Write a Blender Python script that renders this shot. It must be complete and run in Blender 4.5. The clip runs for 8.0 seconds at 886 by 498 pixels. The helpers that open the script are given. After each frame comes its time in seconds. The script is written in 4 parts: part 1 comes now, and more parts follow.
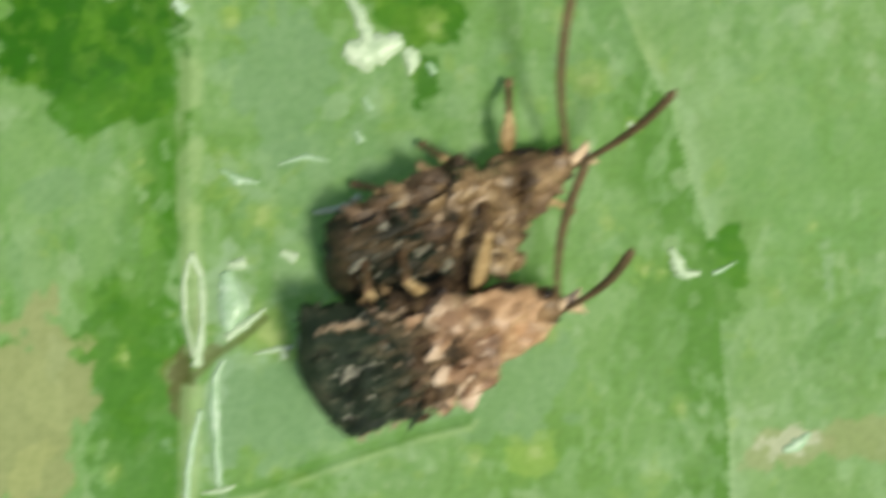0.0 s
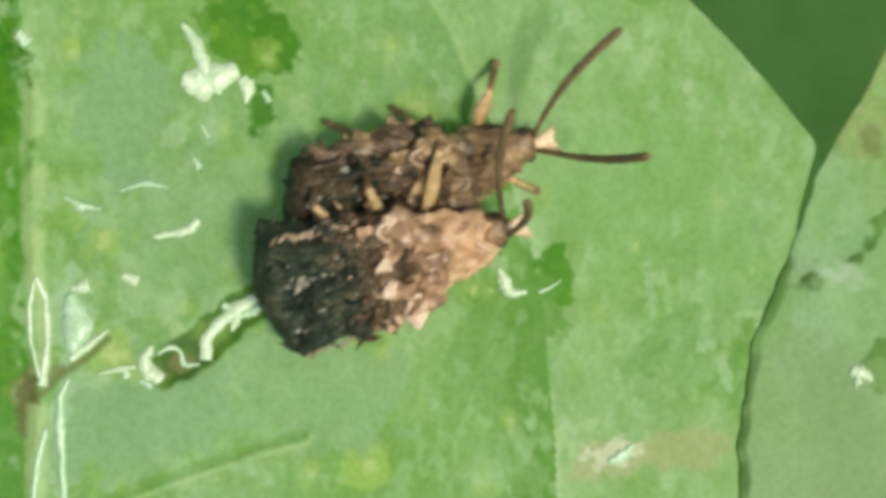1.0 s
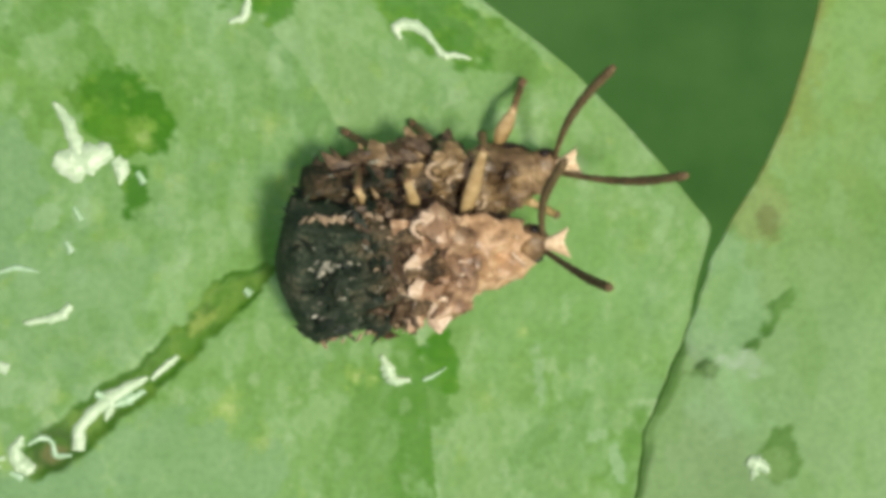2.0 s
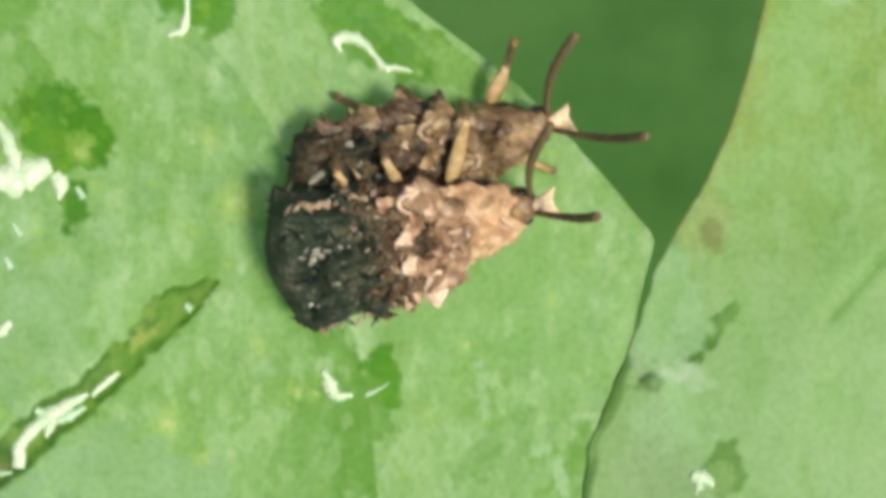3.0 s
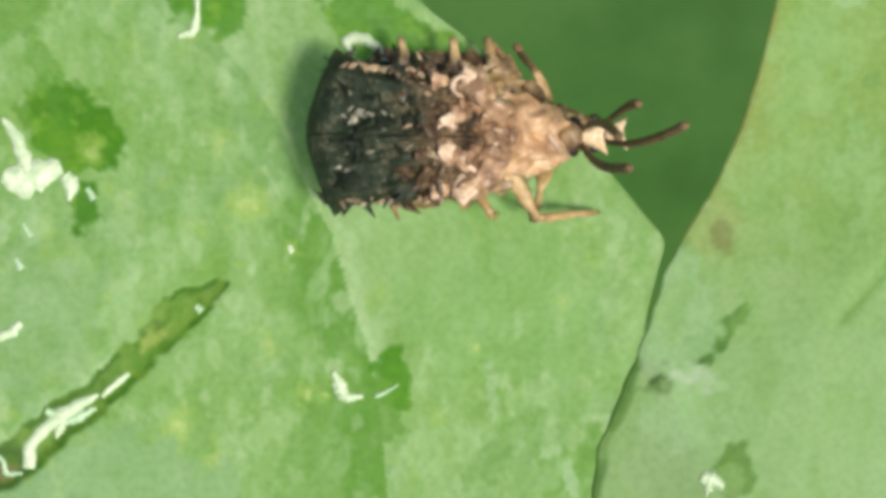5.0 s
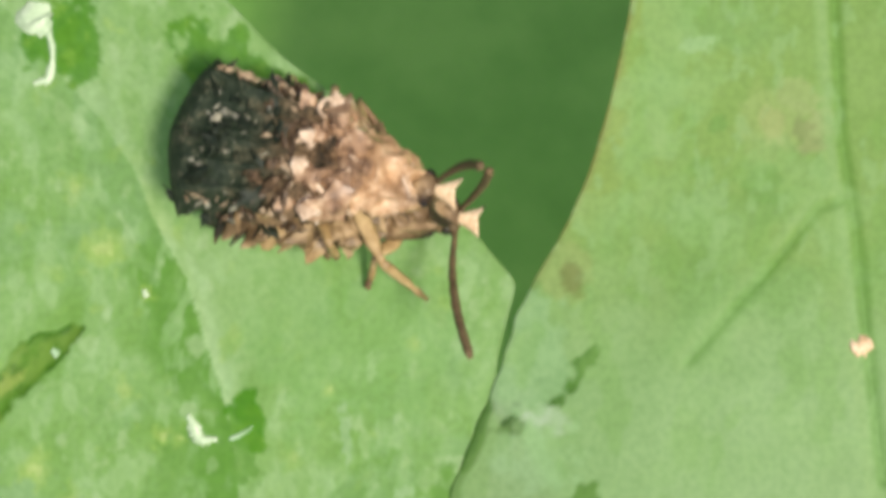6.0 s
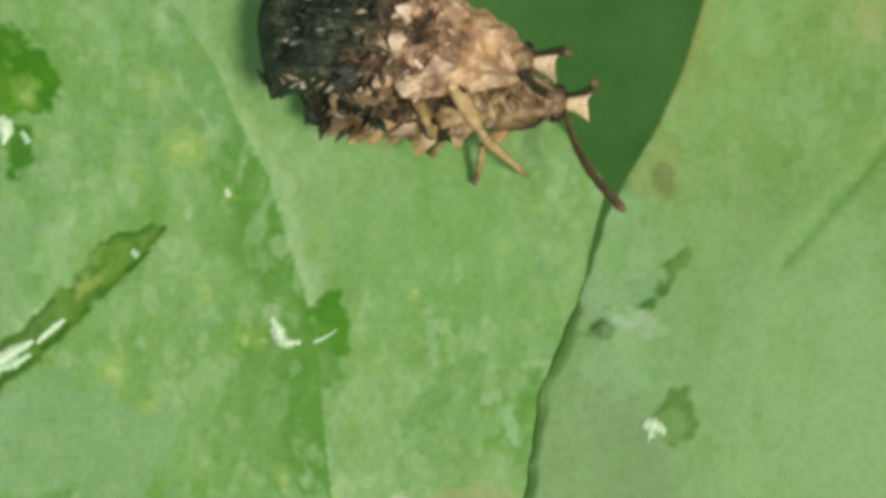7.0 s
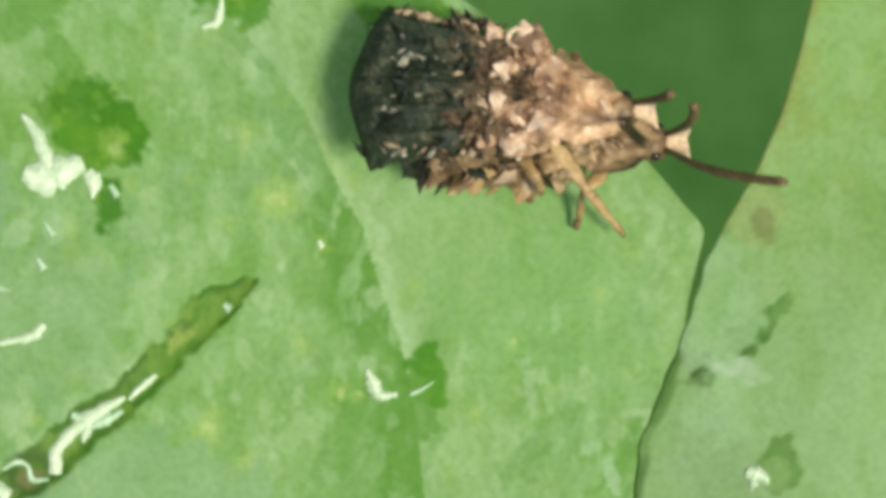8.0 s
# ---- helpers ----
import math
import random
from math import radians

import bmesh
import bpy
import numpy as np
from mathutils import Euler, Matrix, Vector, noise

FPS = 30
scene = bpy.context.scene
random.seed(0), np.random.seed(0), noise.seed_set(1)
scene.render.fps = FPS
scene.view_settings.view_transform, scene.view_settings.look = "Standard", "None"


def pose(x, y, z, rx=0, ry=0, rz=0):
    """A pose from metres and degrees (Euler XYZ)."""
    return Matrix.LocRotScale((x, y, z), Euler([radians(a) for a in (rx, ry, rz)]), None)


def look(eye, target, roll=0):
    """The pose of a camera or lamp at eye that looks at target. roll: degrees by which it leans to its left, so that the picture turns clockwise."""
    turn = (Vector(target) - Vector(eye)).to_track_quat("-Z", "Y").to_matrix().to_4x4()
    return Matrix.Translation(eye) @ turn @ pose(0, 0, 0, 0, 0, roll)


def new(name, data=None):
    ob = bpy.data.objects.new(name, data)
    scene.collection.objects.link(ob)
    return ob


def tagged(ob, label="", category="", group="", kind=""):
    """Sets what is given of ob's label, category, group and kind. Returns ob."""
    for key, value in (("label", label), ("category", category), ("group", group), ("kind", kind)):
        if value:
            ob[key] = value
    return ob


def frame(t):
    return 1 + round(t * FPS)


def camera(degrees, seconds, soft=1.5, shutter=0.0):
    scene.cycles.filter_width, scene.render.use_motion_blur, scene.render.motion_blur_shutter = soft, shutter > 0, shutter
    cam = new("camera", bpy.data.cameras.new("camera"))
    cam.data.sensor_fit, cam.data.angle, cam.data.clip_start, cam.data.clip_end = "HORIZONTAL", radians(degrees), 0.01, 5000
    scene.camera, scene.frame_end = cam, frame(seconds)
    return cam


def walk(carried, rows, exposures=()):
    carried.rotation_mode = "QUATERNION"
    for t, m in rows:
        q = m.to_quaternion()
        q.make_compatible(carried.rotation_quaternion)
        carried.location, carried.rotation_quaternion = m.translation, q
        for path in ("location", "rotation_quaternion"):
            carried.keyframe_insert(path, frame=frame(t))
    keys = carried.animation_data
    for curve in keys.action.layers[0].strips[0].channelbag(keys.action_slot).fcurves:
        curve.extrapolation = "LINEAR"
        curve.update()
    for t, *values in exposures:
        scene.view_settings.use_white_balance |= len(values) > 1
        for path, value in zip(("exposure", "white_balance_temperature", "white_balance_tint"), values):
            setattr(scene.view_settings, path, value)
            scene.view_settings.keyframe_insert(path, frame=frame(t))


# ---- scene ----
import itertools

U = 0.00085          # one working unit in metres; all sizes below are in these units


def u_pose(x, y, z, rx=0, ry=0, rz=0):
    return pose(x * U, y * U, z * U, rx, ry, rz)


# ---- camera ----
cam = camera(30, 8.0, soft=4.4, shutter=0.5)
PATH = [
    (0.0, u_pose(-7.082, -2.640, 36.691, 0.129, 0.150, 0.871)),
    (0.1, u_pose(-7.605, -2.992, 36.803, 0.095, 0.140, 1.043)),
    (0.2, u_pose(-7.534, -3.218, 36.846, 0.056, 0.142, 0.925)),
    (0.3, u_pose(-7.324, -3.343, 36.938, 0.005, 0.150, 0.940)),
    (0.4, u_pose(-6.897, -3.458, 37.039, -0.052, 0.163, 0.731)),
    (0.5, u_pose(-6.425, -3.179, 37.342, -0.106, 0.179, 0.893)),
    (0.6, u_pose(-5.554, -2.980, 37.448, -0.087, 0.074, 0.613)),
    (0.7, u_pose(-3.876, -2.740, 37.968, -0.059, -0.023, 0.119)),
    (0.8, u_pose(-3.226, -2.461, 38.096, -0.023, -0.116, 0.879)),
    (0.9, u_pose(-3.230, -2.138, 38.115, 0.021, -0.207, 0.550)),
    (1.0, u_pose(-3.606, -2.082, 38.081, 0.070, -0.302, 0.356)),
    (1.1, u_pose(-3.464, -2.000, 38.047, 0.116, -0.192, 0.361)),
    (1.2, u_pose(-3.353, -1.837, 38.186, 0.168, -0.111, 0.233)),
    (1.3, u_pose(-3.125, -1.907, 38.080, 0.232, -0.062, 0.264)),
    (1.4, u_pose(-2.500, -1.826, 37.960, 0.317, -0.038, 0.277)),
    (1.5, u_pose(-1.660, -1.506, 37.726, 0.416, -0.027, 0.267)),
    (1.7, u_pose(-1.140, -0.334, 37.278, 0.376, 0.120, 0.307)),
    (2.8, u_pose(0.529, -0.323, 36.159, 0.322, -0.162, 0.013)),
    (3.0, u_pose(0.537, 0.190, 36.496, 0.029, 0.028, -0.007)),
    (3.2, u_pose(0.506, 0.665, 36.466, 0.095, 0.091, 0.182)),
    (3.5, u_pose(0.000, 0.000, 36.574, 0.202, 0.191, 0.003)),
    (4.0, u_pose(-0.195, 0.234, 36.145, -0.001, 0.292, -0.140)),
    (4.2, u_pose(0.055, 0.890, 36.233, -0.001, 0.236, -0.363)),
    (5.3, u_pose(0.799, 0.377, 36.503, -0.435, 0.205, 0.263)),
    (5.4, u_pose(1.846, 0.737, 36.485, -0.178, 0.142, 0.291)),
    (5.5, u_pose(2.558, 1.086, 36.683, 0.077, 0.086, -0.160)),
    (5.6, u_pose(2.851, 1.620, 36.875, 0.138, 0.069, -0.436)),
    (5.7, u_pose(3.125, 1.782, 36.810, 0.200, 0.052, -0.388)),
    (5.9, u_pose(3.488, 1.453, 36.743, 0.327, 0.019, -0.415)),
    (6.0, u_pose(3.570, 0.955, 36.878, 0.390, 0.003, -0.189)),
    (6.3, u_pose(2.609, 0.548, 36.920, 0.186, -0.158, -0.318)),
    (6.5, u_pose(2.702, 1.066, 36.941, 0.054, -0.268, -0.169)),
    (6.7, u_pose(1.869, -0.057, 36.749, 0.013, -0.172, -0.093)),
    (6.8, u_pose(1.348, -0.799, 36.415, -0.004, -0.130, 0.073)),
    (7.0, u_pose(1.594, -0.965, 36.092, -0.032, -0.060, 0.022)),
    (7.2, u_pose(1.339, -0.605, 35.993, -0.124, 0.047, -0.016)),
    (7.3, u_pose(1.816, -0.412, 35.841, -0.176, 0.103, -0.388)),
    (7.4, u_pose(2.208, 0.824, 36.323, -0.235, 0.160, -0.385)),
    (7.5, u_pose(2.055, 0.388, 35.709, -0.293, 0.216, -0.857)),
    (7.6, u_pose(2.296, -0.103, 35.763, -0.283, 0.109, -1.077)),
    (7.7, u_pose(2.083, -0.306, 35.714, -0.273, 0.001, -0.895)),
    (7.9, u_pose(-0.493, 0.456, 35.604, -0.295, -0.169, -1.107)),
    (8.0, u_pose(-0.589, 0.308, 35.546, -0.332, -0.238, -0.819)),
]
EXPOSURES = [(0.0, 0.33, 6500, 8), (0.5, 0.40, 6500, 10), (1.0, 0.48, 6500, 9), (1.5, 0.48, 6500, 12), (2.8, 0.40, 6500, 8), (3.0, 0.69, 6500, 13), (3.5, 0.66, 6500, 10), (4.0, 0.63, 6500, 8), (4.2, 0.65, 6500, 6), (5.3, 0.62, 6500, 16), (5.5, 0.40, 6500, 9), (6.0, 0.65, 6500, 16), (6.5, 0.47, 6500, 10), (7.0, 0.28, 6500, 6), (7.5, 0.36, 6500, 7), (7.8, 0.40, 6500, 2), (8.0, 0.55, 6500, 10)]
walk(cam, PATH, EXPOSURES)

# ---- world and sun ----
SUN_ELEVATION, SUN_AZIMUTH = 69.0, -32.0      # degrees; azimuth from +x towards +y
world = bpy.data.worlds.new("sky")
scene.world = world
world.use_nodes = True
wn = world.node_tree
sky = wn.nodes.new("ShaderNodeTexSky")
sky.sky_type, sky.sun_disc = "NISHITA", False
sky.sun_elevation, sky.sun_rotation = radians(SUN_ELEVATION), radians(90 - SUN_AZIMUTH)
sky.air_density, sky.dust_density = 1.0, 3.0
wn.links.new(sky.outputs["Color"], wn.nodes["Background"].inputs["Color"])
wn.nodes["Background"].inputs["Strength"].default_value = 0.085
sun = new("sun", bpy.data.lights.new("sun", "SUN"))
sun.data.energy, sun.data.angle, sun.data.color = 2.74, radians(10), (0.97, 0.945, 0.79)
ce, se = math.cos(radians(SUN_ELEVATION)), math.sin(radians(SUN_ELEVATION))
sun.matrix_world = look((0.2 * ce * math.cos(radians(SUN_AZIMUTH)), 0.2 * ce * math.sin(radians(SUN_AZIMUTH)), 0.2 * se), (0, 0, 0))


# ---- materials ----
def material(name, colors, scale, rough=0.6, bump=0.3, spec=0.4, stops=None, fine=6.0, attribute=None, through_light=0.0, front=None, span=(-2.0, 0.35)):
    """Colours mixed by noise at two scales, with fine relief; scale is in noise cells per working unit."""
    m = bpy.data.materials.new(name)
    m.use_nodes = True
    t = m.node_tree
    n, l = t.nodes, t.links
    b = n["Principled BSDF"]
    co = n.new("ShaderNodeTexCoord")
    big = n.new("ShaderNodeTexNoise")
    big.inputs["Scale"].default_value, big.inputs["Detail"].default_value = scale / U, 5
    small = n.new("ShaderNodeTexNoise")
    small.inputs["Scale"].default_value, small.inputs["Detail"].default_value = scale * fine / U, 3
    for t_ in (big, small):
        l.new(co.outputs["Object"], t_.inputs["Vector"])
    if attribute:
        at = n.new("ShaderNodeAttribute")
        at.attribute_name = attribute
        mul = n.new("ShaderNodeMix")
        mul.data_type, mul.blend_type = "RGBA", "MULTIPLY"
        mul.inputs["Factor"].default_value = 0.35
        ramp = n.new("ShaderNodeValToRGB")
        ramp.color_ramp.elements[0].position, ramp.color_ramp.elements[1].position = 0.3, 0.62
        ramp.color_ramp.elements[0].color, ramp.color_ramp.elements[1].color = (0.55, 0.62, 0.5, 1), (1, 1, 1, 1)
        l.new(small.outputs["Fac"], ramp.inputs["Fac"])
        l.new(at.outputs["Color"], mul.inputs["A"])
        l.new(ramp.outputs["Color"], mul.inputs["B"])
        l.new(mul.outputs["Result"], b.inputs["Base Color"])
    else:
        ramp = n.new("ShaderNodeValToRGB")
        el = ramp.color_ramp.elements
        stops = stops or [0.32 + 0.36 * k / max(1, len(colors) - 1) for k in range(len(colors))]
        el[0].position, el[0].color = stops[0], (*colors[0], 1)
        el[1].position, el[1].color = stops[-1], (*colors[-1], 1)
        for p, c in zip(stops[1:-1], colors[1:-1]):
            e = el.new(p)
            e.color = (*c, 1)
        mixf = n.new("ShaderNodeMath")
        mixf.operation = "MULTIPLY_ADD"
        mixf.inputs[1].default_value, mixf.inputs[2].default_value = 0.45, 0.0
        add = n.new("ShaderNodeMath")
        add.operation = "MULTIPLY_ADD"
        add.inputs[1].default_value = 0.55
        l.new(small.outputs["Fac"], mixf.inputs[0])
        l.new(big.outputs["Fac"], add.inputs[0])
        l.new(mixf.outputs[0], add.inputs[2])
        l.new(add.outputs[0], ramp.inputs["Fac"])
        l.new(ramp.outputs["Color"], b.inputs["Base Color"])
        if front:            # a second set of colours towards +x
            ramp_f = n.new("ShaderNodeValToRGB")
            ef = ramp_f.color_ramp.elements
            ef[0].position, ef[0].color = 0.40, (*front[0], 1)
            ef[1].position, ef[1].color = 0.66, (*front[2], 1)
            mid_e = ef.new(0.52)
            mid_e.color = (*front[1], 1)
            l.new(add.outputs[0], ramp_f.inputs["Fac"])
            sep = n.new("ShaderNodeSeparateXYZ")
            l.new(co.outputs["Object"], sep.inputs[0])
            mr = n.new("ShaderNodeMapRange")
            mr.inputs["From Min"].default_value, mr.inputs["From Max"].default_value = span[0] * U, span[1] * U
            mr.inputs["To Min"].default_value, mr.inputs["To Max"].default_value = -0.7, 0.7
            l.new(sep.outputs["X"], mr.inputs["Value"])
            sm = n.new("ShaderNodeMath")
            sm.operation, sm.use_clamp = "ADD", True
            l.new(mr.outputs["Result"], sm.inputs[0])
            l.new(big.outputs["Fac"], sm.inputs[1])
            mf = n.new("ShaderNodeMix")
            mf.data_type = "RGBA"
            l.new(sm.outputs[0], mf.inputs["Factor"])
            l.new(ramp.outputs["Color"], mf.inputs["A"])
            l.new(ramp_f.outputs["Color"], mf.inputs["B"])
            l.new(mf.outputs["Result"], b.inputs["Base Color"])
    rr = n.new("ShaderNodeMapRange")
    rr.inputs["To Min"].default_value, rr.inputs["To Max"].default_value = max(0.05, rough - 0.15), min(1, rough + 0.15)
    l.new(big.outputs["Fac"], rr.inputs["Value"])
    l.new(rr.outputs["Result"], b.inputs["Roughness"])
    b.inputs["Specular IOR Level"].default_value = spec
    if through_light:
        tr = n.new("ShaderNodeBsdfTranslucent")
        mx = n.new("ShaderNodeMixShader")
        mx.inputs["Fac"].default_value = through_light
        l.new(mul.outputs["Result"], tr.inputs["Color"])
        l.new(b.outputs["BSDF"], mx.inputs[1])
        l.new(tr.outputs["BSDF"], mx.inputs[2])
        l.new(mx.outputs["Shader"], n["Material Output"].inputs["Surface"])
    if bump:
        bp = n.new("ShaderNodeBump")
        bp.inputs["Strength"].default_value, bp.inputs["Distance"].default_value = bump, 0.05 * U
        l.new(small.outputs["Fac"], bp.inputs["Height"])
        l.new(bp.outputs["Normal"], b.inputs["Normal"])
    return m


LEAF = material("leaf_blade", None, 1.2, 0.55, 0.15, 0.25, attribute="pigment_and_shade", fine=5, through_light=0.38)
UNDER = material("shaded_leaf", [(0.132, 0.315, 0.040), (0.195, 0.42, 0.062), (0.262, 0.50, 0.085)], 0.05, 0.55, 0.2)
# two pale films that stand for sky reflections on the wet leaf
SHEEN = material("pale_glare_film", [(0.25, 0.42, 0.20), (0.36, 0.52, 0.31), (0.52, 0.64, 0.47)], 1.5, 0.35, 0.4, 0.5)
GLARE = material("white_glare_film", [(0.33, 0.45, 0.26), (0.44, 0.56, 0.34), (0.60, 0.69, 0.48)], 1.5, 0.35, 0.4, 0.5)
ELYTRA = material("dark_elytra", [(0.011, 0.020, 0.010), (0.029, 0.041, 0.022), (0.112, 0.104, 0.062)], 1.8, 0.65, 1.0, 0.2, [0.40, 0.53, 0.66], front=[(0.026, 0.016, 0.008), (0.120, 0.072, 0.036), (0.33, 0.215, 0.12)], span=(-2.15, 0.45))
# brown darkened, most at the rear: the rider's shade is in the colour
ELYTRA_B = material("brown_elytra", [(0.009, 0.012, 0.007), (0.026, 0.023, 0.012), (0.115, 0.078, 0.038)], 1.3, 0.6, 0.8, 0.25, [0.38, 0.50, 0.66], front=[(0.022, 0.015, 0.008), (0.072, 0.047, 0.023), (0.25, 0.165, 0.085)], span=(-2.2, 0.4))
BELLY = material("dark_belly", [(0.012, 0.010, 0.006), (0.05, 0.032, 0.016)], 1.5, 0.5, 0.5)
GOLD = material("golden_pronotum", [(0.175, 0.095, 0.040), (0.45, 0.272, 0.138), (0.80, 0.60, 0.385)], 1.6, 0.42, 0.35, 0.4, [0.34, 0.52, 0.70], fine=3)
BROWN = material("brown_pronotum", [(0.048, 0.029, 0.013), (0.165, 0.103, 0.048), (0.40, 0.275, 0.145)], 1.1, 0.45, 0.3, 0.35, fine=3)
PINK = material("pinkish_lobe", [(0.115, 0.063, 0.034), (0.355, 0.215, 0.118), (0.78, 0.60, 0.40)], 1.7, 0.42, 0.3, 0.4, [0.34, 0.52, 0.70], fine=3)
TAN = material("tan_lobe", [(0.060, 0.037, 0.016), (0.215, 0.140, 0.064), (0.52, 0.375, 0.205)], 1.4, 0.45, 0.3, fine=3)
CREAM = material("cream_horn", [(0.48, 0.31, 0.16), (0.74, 0.56, 0.35), (0.86, 0.73, 0.51)], 2.0, 0.5, 0.4, 0.2)
LEG = material("tan_leg", [(0.16, 0.098, 0.036), (0.36, 0.240, 0.100), (0.56, 0.41, 0.205)], 1.4, 0.45, 0.25, fine=3)
SHANK = material("brown_shank", [(0.10, 0.055, 0.025), (0.27, 0.16, 0.075)], 1.5, 0.5, 0.4)
ANTENNA = material("dark_antenna", [(0.070, 0.048, 0.022), (0.21, 0.145, 0.070)], 2.5, 0.6, 0.5, 0.2)
EYE = material("black_eye", [(0.01, 0.008, 0.006), (0.03, 0.02, 0.015)], 3, 0.2, 0.2)
TUBER = material("pale_tubercle", [(0.18, 0.115, 0.062), (0.42, 0.305, 0.19), (0.76, 0.64, 0.47)], 2.2, 0.5, 0.4)
RIM = material("pale_rim", [(0.34, 0.22, 0.13), (0.58, 0.43, 0.29), (0.84, 0.72, 0.55)], 2.2, 0.45, 0.4)
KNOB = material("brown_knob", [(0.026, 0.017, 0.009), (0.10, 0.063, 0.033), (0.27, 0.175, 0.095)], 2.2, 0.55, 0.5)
SOOT = material("sooty_crest", [(0.006, 0.011, 0.006), (0.018, 0.026, 0.014), (0.070, 0.072, 0.046)], 2.2, 0.6, 0.6, 0.25)
# pale grey knobs whose colour gives the glints on the dark wing cases
GLINT = material("glint_crest", [(0.12, 0.12, 0.085), (0.34, 0.32, 0.235), (0.66, 0.62, 0.49)], 2.2, 0.4, 0.4)


# ---- mesh tools ----
def link_mesh(name, verts, faces, mat, parent=None, label="", smooth=True):
    me = bpy.data.meshes.new(name)
    me.from_pydata((np.asarray(verts, float) * U).tolist(), [], faces)
    me.polygons.foreach_set("use_smooth", [smooth] * len(me.polygons))
    me.materials.append(mat)
    me.update()
    ob = new(name, me)
    if parent:
        ob.parent = parent
    return tagged(ob, label) if label else ob


def loft(rings, closed_ends=True):
    """Faces over rings with the same number of points each."""
    k, verts, faces = len(rings[0]), [p for r in rings for p in r], []
    for a in range(len(rings) - 1):
        for b in range(k):
            c = (b + 1) % k
            faces.append((a * k + b, a * k + c, (a + 1) * k + c, (a + 1) * k + b))
    if closed_ends:
        faces += [tuple(range(k))[::-1], tuple(range((len(rings) - 1) * k, len(rings) * k))]
    return verts, faces


def tube(points, radii, sides=8, flat=1.0, rough=0.0, seed=0):
    """A tube through points; flat squeezes it along its second axis."""
    pts, rings = [Vector(p) for p in points], []
    up = Vector((0, 0, 1))
    for i, p in enumerate(pts):
        d = (pts[min(i + 1, len(pts) - 1)] - pts[max(i - 1, 0)]).normalized()
        a = d.cross(up)
        a = (a if a.length > 0.05 else d.cross(Vector((0, 1, 0)))).normalized()
        b = a.cross(d).normalized()
        ring = []
        for k in range(sides):
            w = 2 * math.pi * k / sides
            r = radii[i] * (1 + rough * noise.noise(Vector((i * 0.9 + seed, k * 1.7, seed * 3.1))))
            ring.append(p + a * (r * math.cos(w)) + b * (r * flat * math.sin(w)))
        rings.append(ring)
    return loft(rings)


def lump(center, radii, seed=0, amp=0.15, freq=1.6, across=18, along=12, square=2.0):
    """A closed uneven body; square above 2 makes it boxier."""
    rings, c = [], Vector(center)
    for i in range(along + 1):
        th = math.pi * min(max(i / along, 0.02), 0.98)
        ring = []
        for k in range(across):
            ph = 2 * math.pi * k / across
            d = Vector((math.sin(th) * math.cos(ph), math.sin(th) * math.sin(ph), math.cos(th)))
            s = sum(abs(v) ** square for v in d) ** (-1 / square)
            q = d * s
            n_ = 1 + amp * noise.noise(d * freq + Vector((seed * 7.3, seed * 1.9, 0))) + 0.4 * amp * noise.noise(d * freq * 3.1 + Vector((seed, 5, seed)))
            ring.append(c + Vector((q.x * radii[0], q.y * radii[1], q.z * radii[2])) * n_)
        rings.append(ring)
    return loft(rings)


def merged(*bodies):
    verts, faces = [], []
    for v, f in bodies:
        o = len(verts)
        verts += list(v)
        faces += [tuple(i + o for i in q) for q in f]
    return verts, faces


# ---- leaf ----
rng = np.random.default_rng(7)
LATTICE = rng.random((256, 256))


def fbm(x, y, scale, octaves=4, shift=0.0):
    """Value noise about 0 to 1."""
    out, amp, tot = np.zeros_like(x), 1.0, 0.0
    for o in range(octaves):
        ca, sa = math.cos(0.65 + 0.9 * o), math.sin(0.65 + 0.9 * o)
        px, py = (x * ca - y * sa) * scale * 2**o + 31.7 * o + shift, (x * sa + y * ca) * scale * 2**o + 17.3 * o + shift * 1.7
        ix, iy = np.floor(px).astype(int), np.floor(py).astype(int)
        fx, fy = px - ix, py - iy
        fx, fy = fx * fx * (3 - 2 * fx), fy * fy * (3 - 2 * fy)
        g = lambda a, b: LATTICE[a % 256, b % 256]
        v = (g(ix, iy) * (1 - fx) + g(ix + 1, iy) * fx) * (1 - fy) + (g(ix, iy + 1) * (1 - fx) + g(ix + 1, iy + 1) * fx) * fy
        out, tot, amp = out + amp * v, tot + amp, amp * 0.5
    return out / tot


def smooth_step(a, b, v):
    w = np.clip((v - a) / (b - a), 0, 1)
    return w * w * (3 - 2 * w)


def near_line(x, y, pts):
    """Distance to a bent line, the side (positive to its right, going along it), and how far along."""
    best, side, along = np.full(x.shape, 1e9), np.zeros_like(x), np.zeros_like(x)
    for k, ((ax, ay), (bx, by)) in enumerate(zip(pts, pts[1:])):
        dx, dy = bx - ax, by - ay
        t = np.clip(((x - ax) * dx + (y - ay) * dy) / (dx * dx + dy * dy), 0, 1)
        d = np.hypot(x - ax - t * dx, y - ay - t * dy)
        hit = d < best
        best = np.where(hit, d, best)
        side = np.where(hit, np.sign((x - ax) * dy - (y - ay) * dx), side)
        along = np.where(hit, (k + t) / (len(pts) - 1), along)
    return best, side, along


def patch(x, y, cx, cy, rx, ry, turn=0.0, ragged=0.35, soft=0.25, shift=0.0):
    """1 inside a ragged oval, 0 outside."""
    c, s = math.cos(radians(turn)), math.sin(radians(turn))
    a, b = ((x - cx) * c + (y - cy) * s) / rx, (-(x - cx) * s + (y - cy) * c) / ry
    r = np.hypot(a, b) + ragged * 2 * (fbm(x, y, max(2.3, 1.2 / min(rx, ry)), 5, shift + cx * 3.1) - 0.5)
    return 1 - smooth_step(1 - soft, 1 + soft, r)


